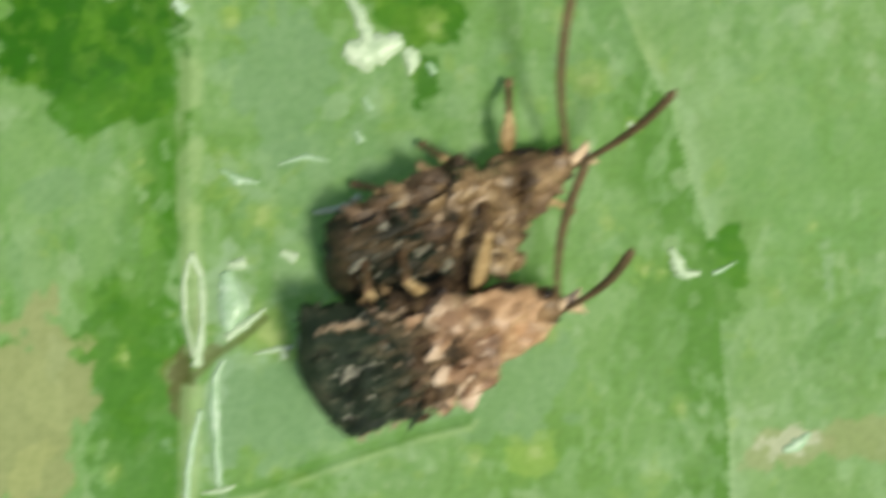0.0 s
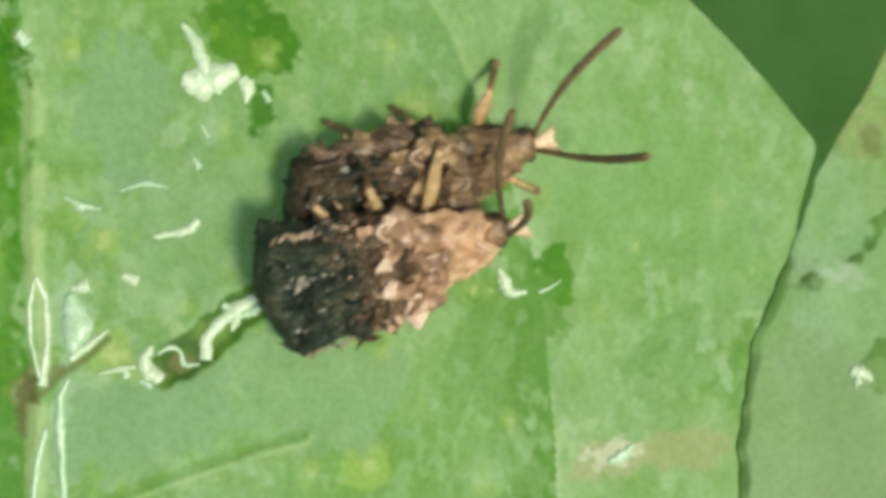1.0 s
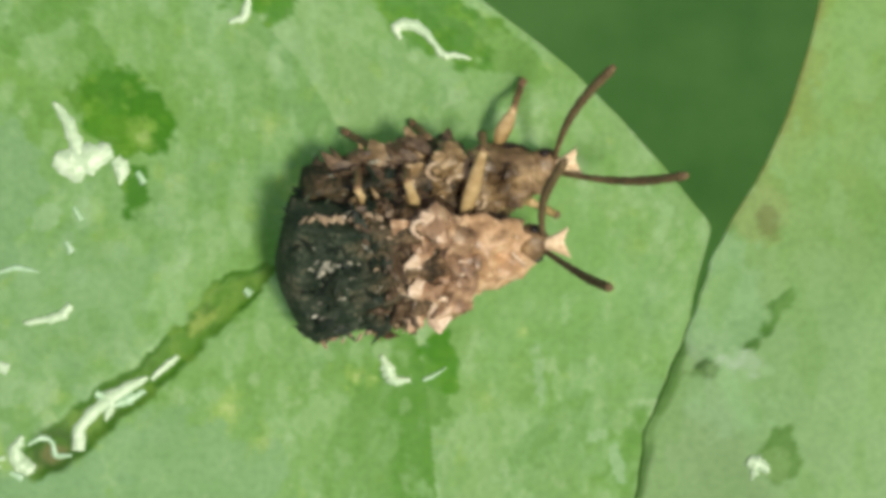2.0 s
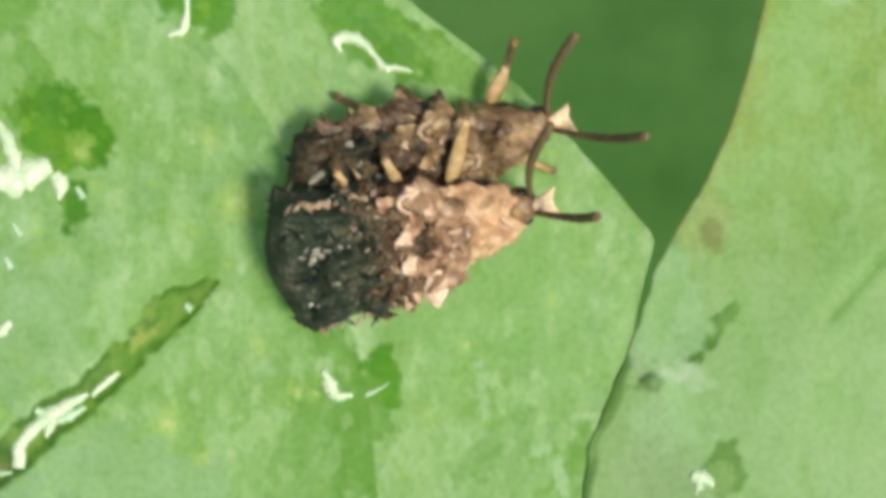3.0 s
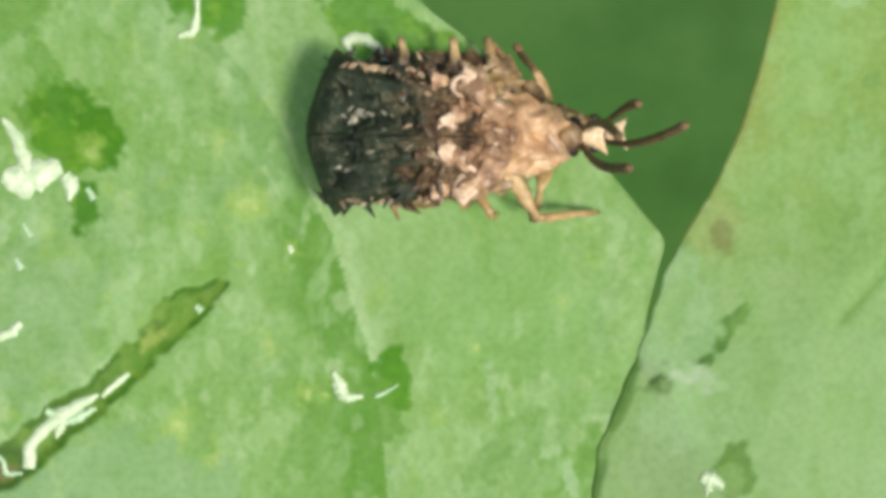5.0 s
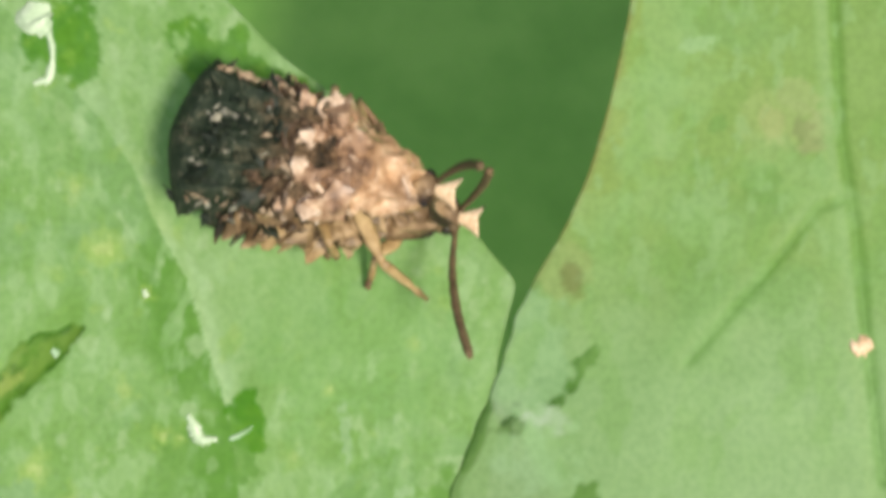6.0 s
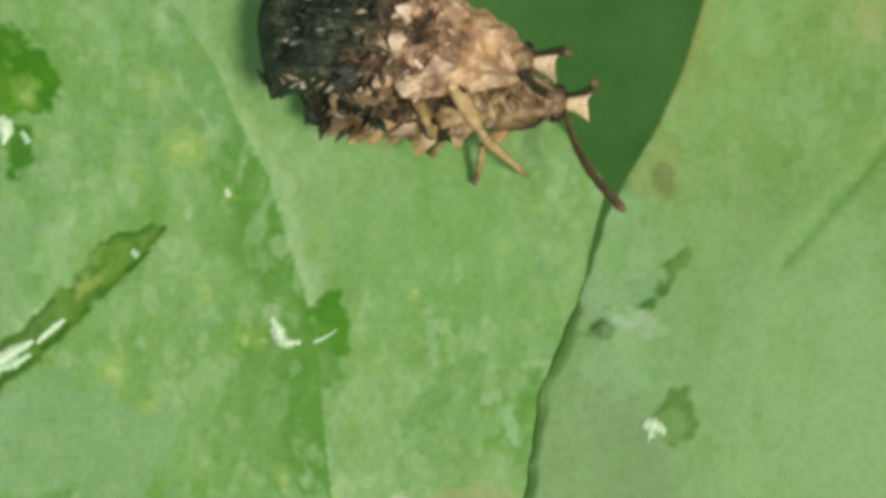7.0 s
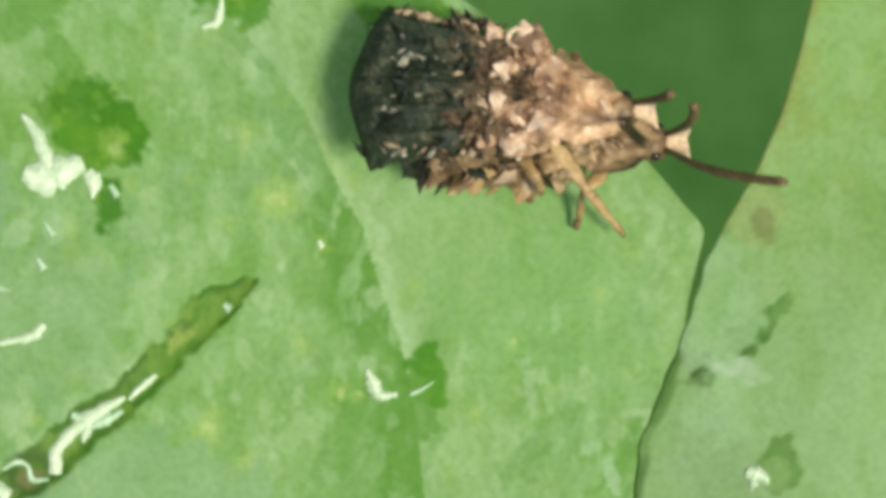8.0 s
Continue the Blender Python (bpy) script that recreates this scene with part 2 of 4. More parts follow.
PALE, GREEN, DEEP, VIVID, DARKER = (0.252, 0.425, 0.147), (0.180, 0.352, 0.072), (0.112, 0.280, 0.032), (0.066, 0.235, 0.004), (0.034, 0.165, 0.001)
SMEAR = (0.345, 0.505, 0.262)
YELLOW, VEIN_AND_GLEAM, GREY, ORANGE = (0.33, 0.48, 0.10), (0.42, 0.56, 0.25), (0.236, 0.395, 0.182), (0.21, 0.165, 0.045)
MIDRIB = [(-13.6, 14), (-13.1, 2.84), (-12.8, 1.3), (-12.85, -0.9), (-12.8, -2.8), (-12.65, -4.7), (-12.72, -6.6), (-12.75, -8.3), (-12.9, -20)]
CREASE = [(-7.5, 8.2), (-4.8, 5.0), (-4.05, 4.1), (-3.35, 3.06), (-2.85, 1.85), (-2.15, 0.55), (-1.80, -0.70), (-1.40, -1.85), (-1.12, -3.1), (-0.95, -4.9), (-0.80, -6.4), (-0.75, -8.0), (-0.6, -12)]
SCAR = [(-4.50, -0.56), (-5.08, -0.87), (-5.65, -1.30), (-6.15, -1.86), (-7.00, -2.69), (-7.95, -3.45), (-8.72, -4.02), (-9.30, -4.55), (-9.80, -4.80)]
SCAR_WIDTH = [0.06, 0.23, 0.36, 0.40, 0.40, 0.44, 0.46, 0.53, 0.40]
BRANCH = [(-12.6, -5.4), (-12.2, -5.0), (-11.6, -4.6), (-11.1, -4.15)]
LATERAL = [(-12.6, -8.2), (-11.4, -7.95), (-10.6, -7.68), (-8.8, -7.02), (-7.6, -6.6), (-6.6, -6.35)]


def lay(color, mask, tone):
    return color + (np.asarray(tone) - color) * mask[..., None]


def left_leaf_look(x, y):
    """Pigment with painted highlights and shading, and height of the blade on which the beetles walk."""
    big, mid, fine = fbm(x, y, 0.22, 4), fbm(x, y, 0.8, 4, 9.0), fbm(x, y * 0.55, 3.2, 3, 4.0)
    col = np.empty((*x.shape, 3))
    col[:] = GREEN
    col = lay(col, smooth_step(0.34, 0.54, 0.5 * big + 0.5 * mid), PALE)
    col = lay(col, 0.35 * smooth_step(0.58, 0.70, mid), GREEN)
    col = lay(col, 0.5 * smooth_step(0.55, 0.70, fbm(x, y, 0.5, 5, 33.0)), GREY)
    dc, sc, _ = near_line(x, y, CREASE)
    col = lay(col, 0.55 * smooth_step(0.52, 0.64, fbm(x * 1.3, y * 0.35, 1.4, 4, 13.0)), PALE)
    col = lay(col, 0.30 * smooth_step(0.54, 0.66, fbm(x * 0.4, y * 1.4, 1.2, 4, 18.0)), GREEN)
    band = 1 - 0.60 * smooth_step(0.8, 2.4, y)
    # the crease's soft shading as colour: deep green towards -x, pale towards +x
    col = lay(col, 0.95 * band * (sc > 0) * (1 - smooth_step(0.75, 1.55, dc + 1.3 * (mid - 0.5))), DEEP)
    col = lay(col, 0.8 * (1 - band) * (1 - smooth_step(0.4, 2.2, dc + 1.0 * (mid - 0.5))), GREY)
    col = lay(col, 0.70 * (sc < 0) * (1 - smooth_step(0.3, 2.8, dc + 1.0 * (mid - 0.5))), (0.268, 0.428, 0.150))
    col = lay(col, 0.55 * smooth_step(0.5, 2.0, x) * smooth_step(0.40, 0.60, big), (0.242, 0.395, 0.118))
    # bright line on the crease's +x flank, also painted light
    col = lay(col, 0.70 * (sc < 0) * (1 - smooth_step(0.06, 0.30 + 0.14 * smooth_step(-1.5, 1.0, y), dc + 0.22 * (mid - 0.5))) * smooth_step(0.36, 0.58, fbm(x, y, 1.1, 4, 2.0)), VEIN_AND_GLEAM)
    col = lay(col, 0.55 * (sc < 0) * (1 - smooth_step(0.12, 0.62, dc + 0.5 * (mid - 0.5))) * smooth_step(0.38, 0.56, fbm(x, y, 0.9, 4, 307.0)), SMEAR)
    scraped = smooth_step(-12.7, -12.2, x) * (1 - smooth_step(-9.5, -7.0, x)) * (1 - 0.6 * smooth_step(1.0, 3.0, y))
    col = lay(col, 0.60 * scraped * smooth_step(0.55, 0.66, fbm(x * 0.8, y * 1.2, 1.5, 5, 203.0)), SMEAR)
    col = lay(col, 0.45 * scraped * smooth_step(0.60, 0.70, fbm(x, y, 1.9, 4, 231.0)), YELLOW)
    dm, sm, _ = near_line(x, y, MIDRIB)
    col = lay(col, 0.55 * (sm > 0) * smooth_step(0.52, 0.64, fbm(x * 1.7, y * 0.35, 1.6, 4, 171.0)), (0.15, 0.345, 0.05))
    col = lay(col, 0.45 * (sm > 0) * smooth_step(0.56, 0.66, fbm(x * 1.7, y * 0.4, 1.4, 4, 187.0)), (0.31, 0.47, 0.19))
    col = lay(col, 0.85 * (sm > 0) * (1 - smooth_step(0.4, 2.0, dm + 1.5 * (mid - 0.5))), DEEP)
    col = lay(col, 0.9 * (sm > 0) * (1 - smooth_step(0.3, 1.0, dm + 0.9 * (mid - 0.5))) * smooth_step(-9.5, -3.0, y), VIVID)
    # pale flecks, which put small soft highlights into the colour, and small pits
    col = lay(col, 0.25 * smooth_step(0.60, 0.72, fine) * smooth_step(0.36, 0.5, big + 0.4 * (mid - 0.5)), (0.37, 0.54, 0.28))
    col = lay(col, 0.40 * smooth_step(0.60, 0.70, fbm(x, y * 0.8, 1.8, 4, 55.0)), (0.36, 0.54, 0.26))
    col = lay(col, 0.45 * smooth_step(0.67, 0.74, fbm(x, y * 0.8, 2.0, 4, 155.0)), (0.44, 0.58, 0.32))
    col = lay(col, 0.35 * smooth_step(0.70, 0.80, fbm(x, y, 2.1, 3, 12.0)), YELLOW)
    col = lay(col, 0.42 * smooth_step(0.58, 0.68, fbm(x, y * 0.4, 1.5, 4, 21.0)), GREEN)
    blot = fbm(x * 1.1, y * 0.6, 2.6, 3, 141.0)
    col = lay(col, 0.40 * smooth_step(0.62, 0.70, blot), (0.36, 0.53, 0.25))
    col = lay(col, 0.35 * smooth_step(0.60, 0.70, 1 - blot), (0.165, 0.34, 0.070))
    wet = np.zeros_like(x)
    # soaked, gnawed and dried patches: centre, half axes, turn, tone, strength
    for k, (cx, cy, rx, ry, turn, tone, strength) in enumerate([
            (-15.2, 1.9, 2.0, 1.45, -12, DARKER, 1.0), (-14.5, 0.6, 1.5, 0.7, 15, VIVID, 0.9), (-14.4, -5.0, 0.9, 1.6, 0, VIVID, 0.6), (-13.95, -6.6, 0.85, 2.9, 0, (0.085, 0.25, 0.022), 0.7), (-16.3, -6.5, 1.1, 2.5, -8, (0.39, 0.41, 0.18), 0.92), (-16.0, -6.0, 0.4, 0.9, 20, (0.44, 0.47, 0.21), 0.7), (-16.3, -7.6, 0.35, 0.8, -25, (0.46, 0.48, 0.20), 0.7), (-15.75, -5.1, 0.25, 0.5, 0, (0.42, 0.46, 0.22), 0.7),
            (-16.9, -1.2, 1.2, 1.2, 0, PALE, 0.5), (-8.05, 3.05, 0.95, 0.85, 10, (0.066, 0.225, 0.006), 0.95), (-7.25, 2.55, 0.72, 0.62, 0, (0.060, 0.215, 0.004), 1.0), (-7.9, 2.35, 0.55, 0.45, 0, (0.105, 0.26, 0.016), 0.9), (-8.75, 3.2, 0.5, 0.5, 0, (0.105, 0.26, 0.02), 0.8), (-7.62, 1.2, 0.34, 0.55, -12, (0.060, 0.205, 0.01), 0.95), (-8.5, 4.15, 0.3, 0.9, 28, DEEP, 0.6), (-9.4, 5.4, 1.6, 0.5, 35, DEEP, 0.6),
            (-0.9, 5.1, 1.6, 0.75, -38, VIVID, 0.75), (0.6, 4.3, 0.9, 0.4, -42, GREEN, 0.9), (-5.0, 5.9, 0.95, 0.9, -30, VIVID, 0.85),
            (-0.8, -2.65, 0.52, 0.6, 0, VIVID, 1.0), (-1.1, -3.3, 0.4, 0.8, 15, DEEP, 0.8), (-2.0, -4.4, 1.2, 1.6, 0, DEEP, 0.4), (2.4, -4.6, 1.8, 0.7, 28, DEEP, 0.30),
            (-13.05, -5.4, 0.3, 0.45, 0, ORANGE, 0.45), (-12.1, -6.5, 0.3, 1.7, 0, (0.38, 0.53, 0.32), 0.75), (-10.2, -6.2, 1.6, 1.0, 20, (0.245, 0.40, 0.19), 0.6), (-12.0, -3.7, 0.6, 1.0, 0, (0.38, 0.53, 0.31), 0.75), (-12.66, -3.8, 0.22, 1.0, 0, (0.30, 0.46, 0.20), 0.8), (-11.75, -5.7, 0.5, 0.85, -20, (0.36, 0.52, 0.30), 0.7), (-11.0, -5.75, 0.5, 0.35, 30, (0.30, 0.47, 0.24), 0.6), (0.35, -6.85, 1.0, 0.42, 14, (0.40, 0.42, 0.20), 0.75), (0.55, -6.72, 0.62, 0.30, 15, (0.60, 0.61, 0.42), 0.9), (2.2, -6.6, 0.8, 0.5, 0, (0.36, 0.39, 0.16), 0.7), (1.6, -4.1, 1.3, 0.28, 42, DEEP, 0.40), (3.45, -4.6, 0.28, 1.1, -14, DEEP, 0.45), (-5.08, -7.2, 0.55, 0.42, 0, (0.30, 0.48, 0.09), 0.8), (1.38, -2.85, 0.12, 0.75, 4, (0.34, 0.50, 0.27), 0.6), (1.95, -1.45, 0.10, 0.32, 0, (0.38, 0.54, 0.27), 0.7), (3.13, -4.85, 0.14, 0.45, 15, (0.36, 0.52, 0.29), 0.65), (2.68, -4.22, 0.26, 0.14, 20, (0.34, 0.50, 0.26), 0.6), (0.75, -2.5, 1.0, 0.10, 5, GREEN, 0.6),
            (-9.62, 0.55, 0.30, 0.38, 10, SMEAR, 0.75), (-8.78, 0.66, 0.20, 0.32, -15, SMEAR, 0.7), (-9.15, 0.0, 0.16, 0.24, 0, SMEAR, 0.7), (-12.0, -0.74, 0.22, 0.26, 30, SMEAR, 0.65), (-11.4, -1.35, 0.55, 0.14, -18, SMEAR, 0.7), (-8.04, -0.23, 0.36, 0.28, 20, SMEAR, 0.5), (-10.7, -2.3, 0.34, 0.22, 0, SMEAR, 0.6), (-8.9, -0.75, 0.3, 0.2, 40, SMEAR, 0.6), (-10.2, 1.8, 0.25, 0.6, 10, SMEAR, 0.4), (-11.95, 2.58, 0.18, 0.25, 0, YELLOW, 0.8), (-15.0, 2.5, 0.22, 0.5, 10, (0.12, 0.30, 0.02), 0.8), (-16.5, 0.72, 0.55, 0.26, -20, PALE, 0.8), (-13.7, -2.4, 0.2, 0.5, 0, (0.17, 0.36, 0.05), 0.8), (-15.9, -1.4, 0.7, 0.4, 20, GREY, 0.6), (-14.9, -2.6, 0.35, 0.9, 8, PALE, 0.55), (-6.9, 0.6, 0.22, 0.3, 0, SMEAR, 0.4), (0.45, 0.9, 0.4, 0.3, 15, SMEAR, 0.4), (1.6, 0.1, 0.22, 0.4, -10, SMEAR, 0.35),
            (-12.88, -5.65, 0.30, 0.72, 0, (0.14, 0.125, 0.050), 0.75), (-12.35, -4.95, 0.40, 0.13, 38, (0.19, 0.20, 0.085), 0.75), (-12.60, -4.25, 0.12, 0.36, 0, (0.15, 0.18, 0.05), 0.7), (-11.85, -6.2, 0.42, 0.9, 0, (0.35, 0.51, 0.31), 0.6),
            (-10.9, 1.0, 1.1, 1.6, 0, GREY, 0.8), (-10.6, -6.0, 2.4, 1.1, 20, GREY, 0.8), (-6.5, -5.2, 2.2, 1.4, 0, GREY, 0.6), (-8.9, -1.2, 1.6, 1.8, 30, GREY, 0.5),
            (1.2, -0.6, 2.2, 2.0, 0, (0.20, 0.39, 0.11), 0.5), (-0.1, 0.2, 1.0, 1.4, 0, PALE, 0.5)]):
        here = strength * patch(x, y, cx, cy, rx, ry, turn, 0.7, 0.10, 0.37 * k)
        col = lay(col, here, tone)
        if tone[1] < 0.26 and tone[2] < 0.02:
            wet = np.maximum(wet, here)
    # the soaked patches are mottled: yellow-green flecks, darker pools
    col = lay(col, 0.55 * wet * smooth_step(0.50, 0.66, fbm(x, y, 2.4, 4, 61.0)), (0.105, 0.28, 0.010))
    col = lay(col, (0.25 + 0.30 * smooth_step(-12.5, -11.0, x)) * wet * smooth_step(0.60, 0.68, fbm(x, y, 3.1, 4, 66.0)), (0.22, 0.40, 0.05))
    col = lay(col, 0.4 * wet * smooth_step(0.54, 0.68, fbm(x, y, 1.6, 4, 73.0)), (0.036, 0.165, 0.002))
    # small yellowed spots
    for k, (cx, cy, r, strength) in enumerate([(-2.74, -2.96, 0.2, 0.9), (-5.60, -3.67, 0.34, 0.85), (-4.05, 1.25, 0.42, 0.85), (-4.65, 2.6, 0.3, 0.45), (-2.36, -2.98, 0.16, 0.6), (-5.95, -1.65, 0.24, 0.8), (-5.1, -7.05, 0.42, 0.8),
                                               (-6.45, -7.2, 0.25, 0.6), (-3.06, 0.26, 0.13, 0.9), (-4.8, -4.4, 0.3, 0.5), (-7.5, 2.35, 0.34, 0.55), (-10.96, -4.54, 0.56, 1.0), (-11.27, -1.88, 0.42, 0.8), (-12.82, -1.9, 0.22, 0.8), (-14.25, -5.06, 0.2, 0.8), (-13.96, -0.71, 0.16, 0.6), (-14.48, -7.65, 0.25, 0.6), (1.0, -1.9, 0.16, 0.6),
                                               (-1.9, -6.0, 0.25, 0.5), (-12.0, 2.4, 0.25, 0.6), (2.9, -0.9, 0.15, 0.5), (-3.6, -1.9, 0.3, 0.45), (0.2, -3.4, 0.25, 0.4)]):
        col = lay(col, 0.7 * strength * patch(x, y, cx, cy, r * 0.85, r, 0, 1.3, 0.6, 1.1 * k), YELLOW)
        col = lay(col, strength * patch(x, y, cx + 0.05, cy, r * 0.42, r * 0.42, 0, 1.0, 0.4, 2.3 * k), (0.45, 0.56, 0.20))
    ds, _, al = near_line(x, y, SCAR)
    width = np.interp(al, np.linspace(0, 1, len(SCAR)), SCAR_WIDTH)
    rag = ds + 0.40 * (mid - 0.5) + 0.45 * (fbm(x, y, 2.2, 4, 27.0) - 0.5)
    inner = 1 - smooth_step(width * 0.80, width * 1.12, rag)
    col = lay(col, 0.95 * inner, (0.104, 0.245, 0.020))
    blotch = fbm(x, y, 1.3, 4, 6.0)
    col = lay(col, 0.85 * inner * smooth_step(0.40, 0.62, al + 0.5 * (mid - 0.5)), (0.108, 0.205, 0.034))
    # dark green tip, and the rim's edge shadow painted as dark green
    edge_dark = inner * np.maximum(smooth_step(width * 0.40, width * 0.85, rag) * smooth_step(0.34, 0.50, blotch), 1 - smooth_step(0.07, 0.22, al))
    col = lay(col, 0.9 * edge_dark, (0.052, 0.155, 0.010))
    col = lay(col, 0.7 * inner * smooth_step(0.54, 0.62, fbm(x, y, 1.6, 4, 95.0)), (0.178, 0.305, 0.046))
    col = lay(col, 0.6 * inner * smooth_step(0.56, 0.64, fbm(x, y, 2.0, 4, 47.0)), (0.070, 0.170, 0.014))
    col = lay(col, 0.65 * patch(x, y, -6.05, -1.74, 0.32, 0.20, 40, 1.2, 0.4, 4.0), (0.35, 0.43, 0.10))
    col = lay(col, 0.85 * patch(x, y, -9.45, -4.72, 0.34, 0.26, 20, 0.6, 0.3, 8.0), (0.20, 0.185, 0.075))
    rim = np.hypot((x + 9.36) / 1.15, y + 4.62) + 0.25 * (fbm(x, y, 2.0, 3, 51.0) - 0.5)
    col = lay(col, 0.85 * np.exp(-((rim - 0.42) / 0.09) ** 2), (0.060, 0.125, 0.022))
    dl, sl, _ = near_line(x, y, LATERAL)
    col = lay(col, 0.5 * (1 - smooth_step(0.05, 0.17, dl + 0.2 * (mid - 0.5))), DEEP)
    # highlight along one flank of the lateral vein, painted in
    col = lay(col, 0.6 * (sl > 0) * np.exp(-((dl - 0.2) / 0.07) ** 2) * smooth_step(0.35, 0.5, fbm(x, y, 1.1, 3, 19.0)), VEIN_AND_GLEAM)
    db, _, _ = near_line(x, y, BRANCH)
    col = lay(col, 0.8 * (1 - smooth_step(0.04, 0.14, db)), (0.15, 0.18, 0.055))
    col = lay(col, 0.68 * (1 - smooth_step(0.14, 0.34, dm + 0.26 * (mid - 0.5))) * smooth_step(0.38, 0.56, fbm(x, y, 0.9, 4, 15.0)), VEIN_AND_GLEAM)
    z = 0.07 * (mid - 0.5) + 0.30 * (big - 0.5) + 0.02 * (fine - 0.5)
    z = z + 0.10 * np.exp(-(dm / 0.20) ** 2) - 0.04 * np.exp(-(dl / 0.09) ** 2) + 0.012 * np.exp(-(dc / 0.12) ** 2)
    z = z - 0.10 * (1 - smooth_step(width * 0.5, width * 1.2, rag))
    return col, z


VEIN_R = [(12.1, 9), (12.26, 6.7), (12.42, 3.6), (12.72, 1.6), (12.9, -0.4), (13.3, -4)]
VEIN_S = [(12.4, 2.25), (11.9, 2.1), (11.2, 1.2), (10.4, 0.3), (9.0, -1.3)]


def right_leaf_look(x, y):
    """Pigment with painted shade, and height of the blade that overlaps it."""
    big, mid, fine = fbm(x, y, 0.22, 4, 40), fbm(x, y, 0.8, 4, 49.0), fbm(x, y * 0.55, 3.2, 3, 44.0)
    col = np.empty((*x.shape, 3))
    col[:] = (0.218, 0.355, 0.088)
    col = lay(col, smooth_step(0.42, 0.62, 0.6 * big + 0.4 * mid), (0.192, 0.35, 0.095))
    col = lay(col, 0.85 * (1 - smooth_step(-2.5, 1.5, y + 3 * (mid - 0.5))), (0.268, 0.42, 0.178))
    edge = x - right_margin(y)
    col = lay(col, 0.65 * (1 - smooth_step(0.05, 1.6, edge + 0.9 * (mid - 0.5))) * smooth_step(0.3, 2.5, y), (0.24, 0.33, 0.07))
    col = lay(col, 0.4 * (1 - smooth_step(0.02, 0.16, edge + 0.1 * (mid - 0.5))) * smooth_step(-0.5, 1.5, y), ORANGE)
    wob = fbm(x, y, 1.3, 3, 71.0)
    # shade line between the two blades, painted as a dark wobbly margin band
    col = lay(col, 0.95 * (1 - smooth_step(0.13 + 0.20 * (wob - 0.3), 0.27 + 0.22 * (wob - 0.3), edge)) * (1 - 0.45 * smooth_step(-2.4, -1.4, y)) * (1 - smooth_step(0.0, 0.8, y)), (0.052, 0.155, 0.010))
    for k, (cx, cy, rx, ry, turn, tone, strength) in enumerate([
            (6.25, 0.75, 0.5, 0.75, 0, (0.27, 0.33, 0.10), 0.5), (6.42, 0.55, 0.24, 0.42, 20, (0.15, 0.16, 0.035), 0.65), (10.6, 4.0, 0.6, 0.7, 0, (0.30, 0.37, 0.12), 0.6), (11.5, 3.8, 0.5, 0.6, 0, (0.30, 0.31, 0.14), 0.6),
            (10.2, 4.4, 1.5, 1.2, 0, (0.22, 0.35, 0.08), 0.6), (5.9, -2.05, 0.70, 0.40, 35, (0.070, 0.175, 0.024), 1.0), (6.5, -1.5, 0.80, 0.26, 48, (0.080, 0.205, 0.024), 0.9), (5.20, -2.62, 0.46, 0.34, 55, (0.045, 0.115, 0.016), 1.0), (5.0, -2.82, 0.45, 0.08, 5, (0.10, 0.20, 0.05), 0.7), (5.86, -2.60, 0.52, 0.30, -28, (0.42, 0.53, 0.36), 0.95), (5.1, -2.15, 0.5, 0.35, 30, (0.25, 0.38, 0.19), 0.7),
            (5.6, -3.4, 1.0, 0.8, 0, (0.30, 0.48, 0.22), 0.8), (5.5, -1.1, 0.9, 1.2, 0, (0.27, 0.44, 0.20), 0.8), (6.68, -4.60, 0.46, 0.52, 0, (0.105, 0.235, 0.034), 0.9), (6.62, -4.82, 0.30, 0.34, 0, (0.20, 0.34, 0.10), 0.8),
            (9.5, 1.5, 1.6, 0.8, 30, (0.17, 0.32, 0.07), 0.5), (8.4, 5.0, 0.8, 2.0, -15, PALE, 0.5),
            (10.75, 4.05, 0.75, 0.6, -20, (0.30, 0.40, 0.13), 0.5), (10.82, 4.0, 0.30, 0.42, 15, (0.39, 0.42, 0.17), 0.6), (11.4, 4.6, 0.6, 0.3, -35, (0.32, 0.40, 0.15), 0.7), (12.0, 3.9, 0.3, 0.4, 0, (0.33, 0.40, 0.16), 0.7), (11.55, 3.85, 0.2, 0.25, 0, (0.23, 0.27, 0.10), 0.7), (9.3, 3.0, 0.25, 0.3, 0, (0.15, 0.31, 0.06), 0.6), (9.65, 3.95, 0.2, 0.2, 0, (0.14, 0.30, 0.06), 0.6), (10.6, 2.6, 0.55, 0.35, 10, (0.155, 0.315, 0.065), 0.7), (9.2, 5.7, 0.4, 0.2, 10, (0.29, 0.46, 0.20), 0.8)]):
        col = lay(col, strength * patch(x, y, cx, cy, rx, ry, turn, 0.75, 0.14, 0.37 * k + 5), tone)
    d1, s1, _ = near_line(x, y, VEIN_R)
    d2, s2, _ = near_line(x, y, VEIN_S)
    col = lay(col, 0.7 * (s1 > 0) * np.exp(-((d1 - 0.30) / 0.16) ** 2), (0.285, 0.44, 0.165))
    col = lay(col, 0.5 * (1 - smooth_step(0.05, 0.2, d1)), DEEP)
    col = lay(col, 0.5 * (s2 > 0) * np.exp(-((d2 - 0.26) / 0.12) ** 2), (0.275, 0.43, 0.15))
    col = lay(col, 0.4 * (1 - smooth_step(0.05, 0.18, d2)), DEEP)
    col = lay(col, 0.5 * smooth_step(0.63, 0.71, fine), (0.27, 0.43, 0.17))
    col = lay(col, 0.35 * smooth_step(0.60, 0.70, fbm(x, y * 0.5, 1.5, 4, 81.0)), GREEN)
    col = lay(col, 0.35 * smooth_step(0.58, 0.68, fbm(x, y, 0.9, 4, 91.0)), PALE)
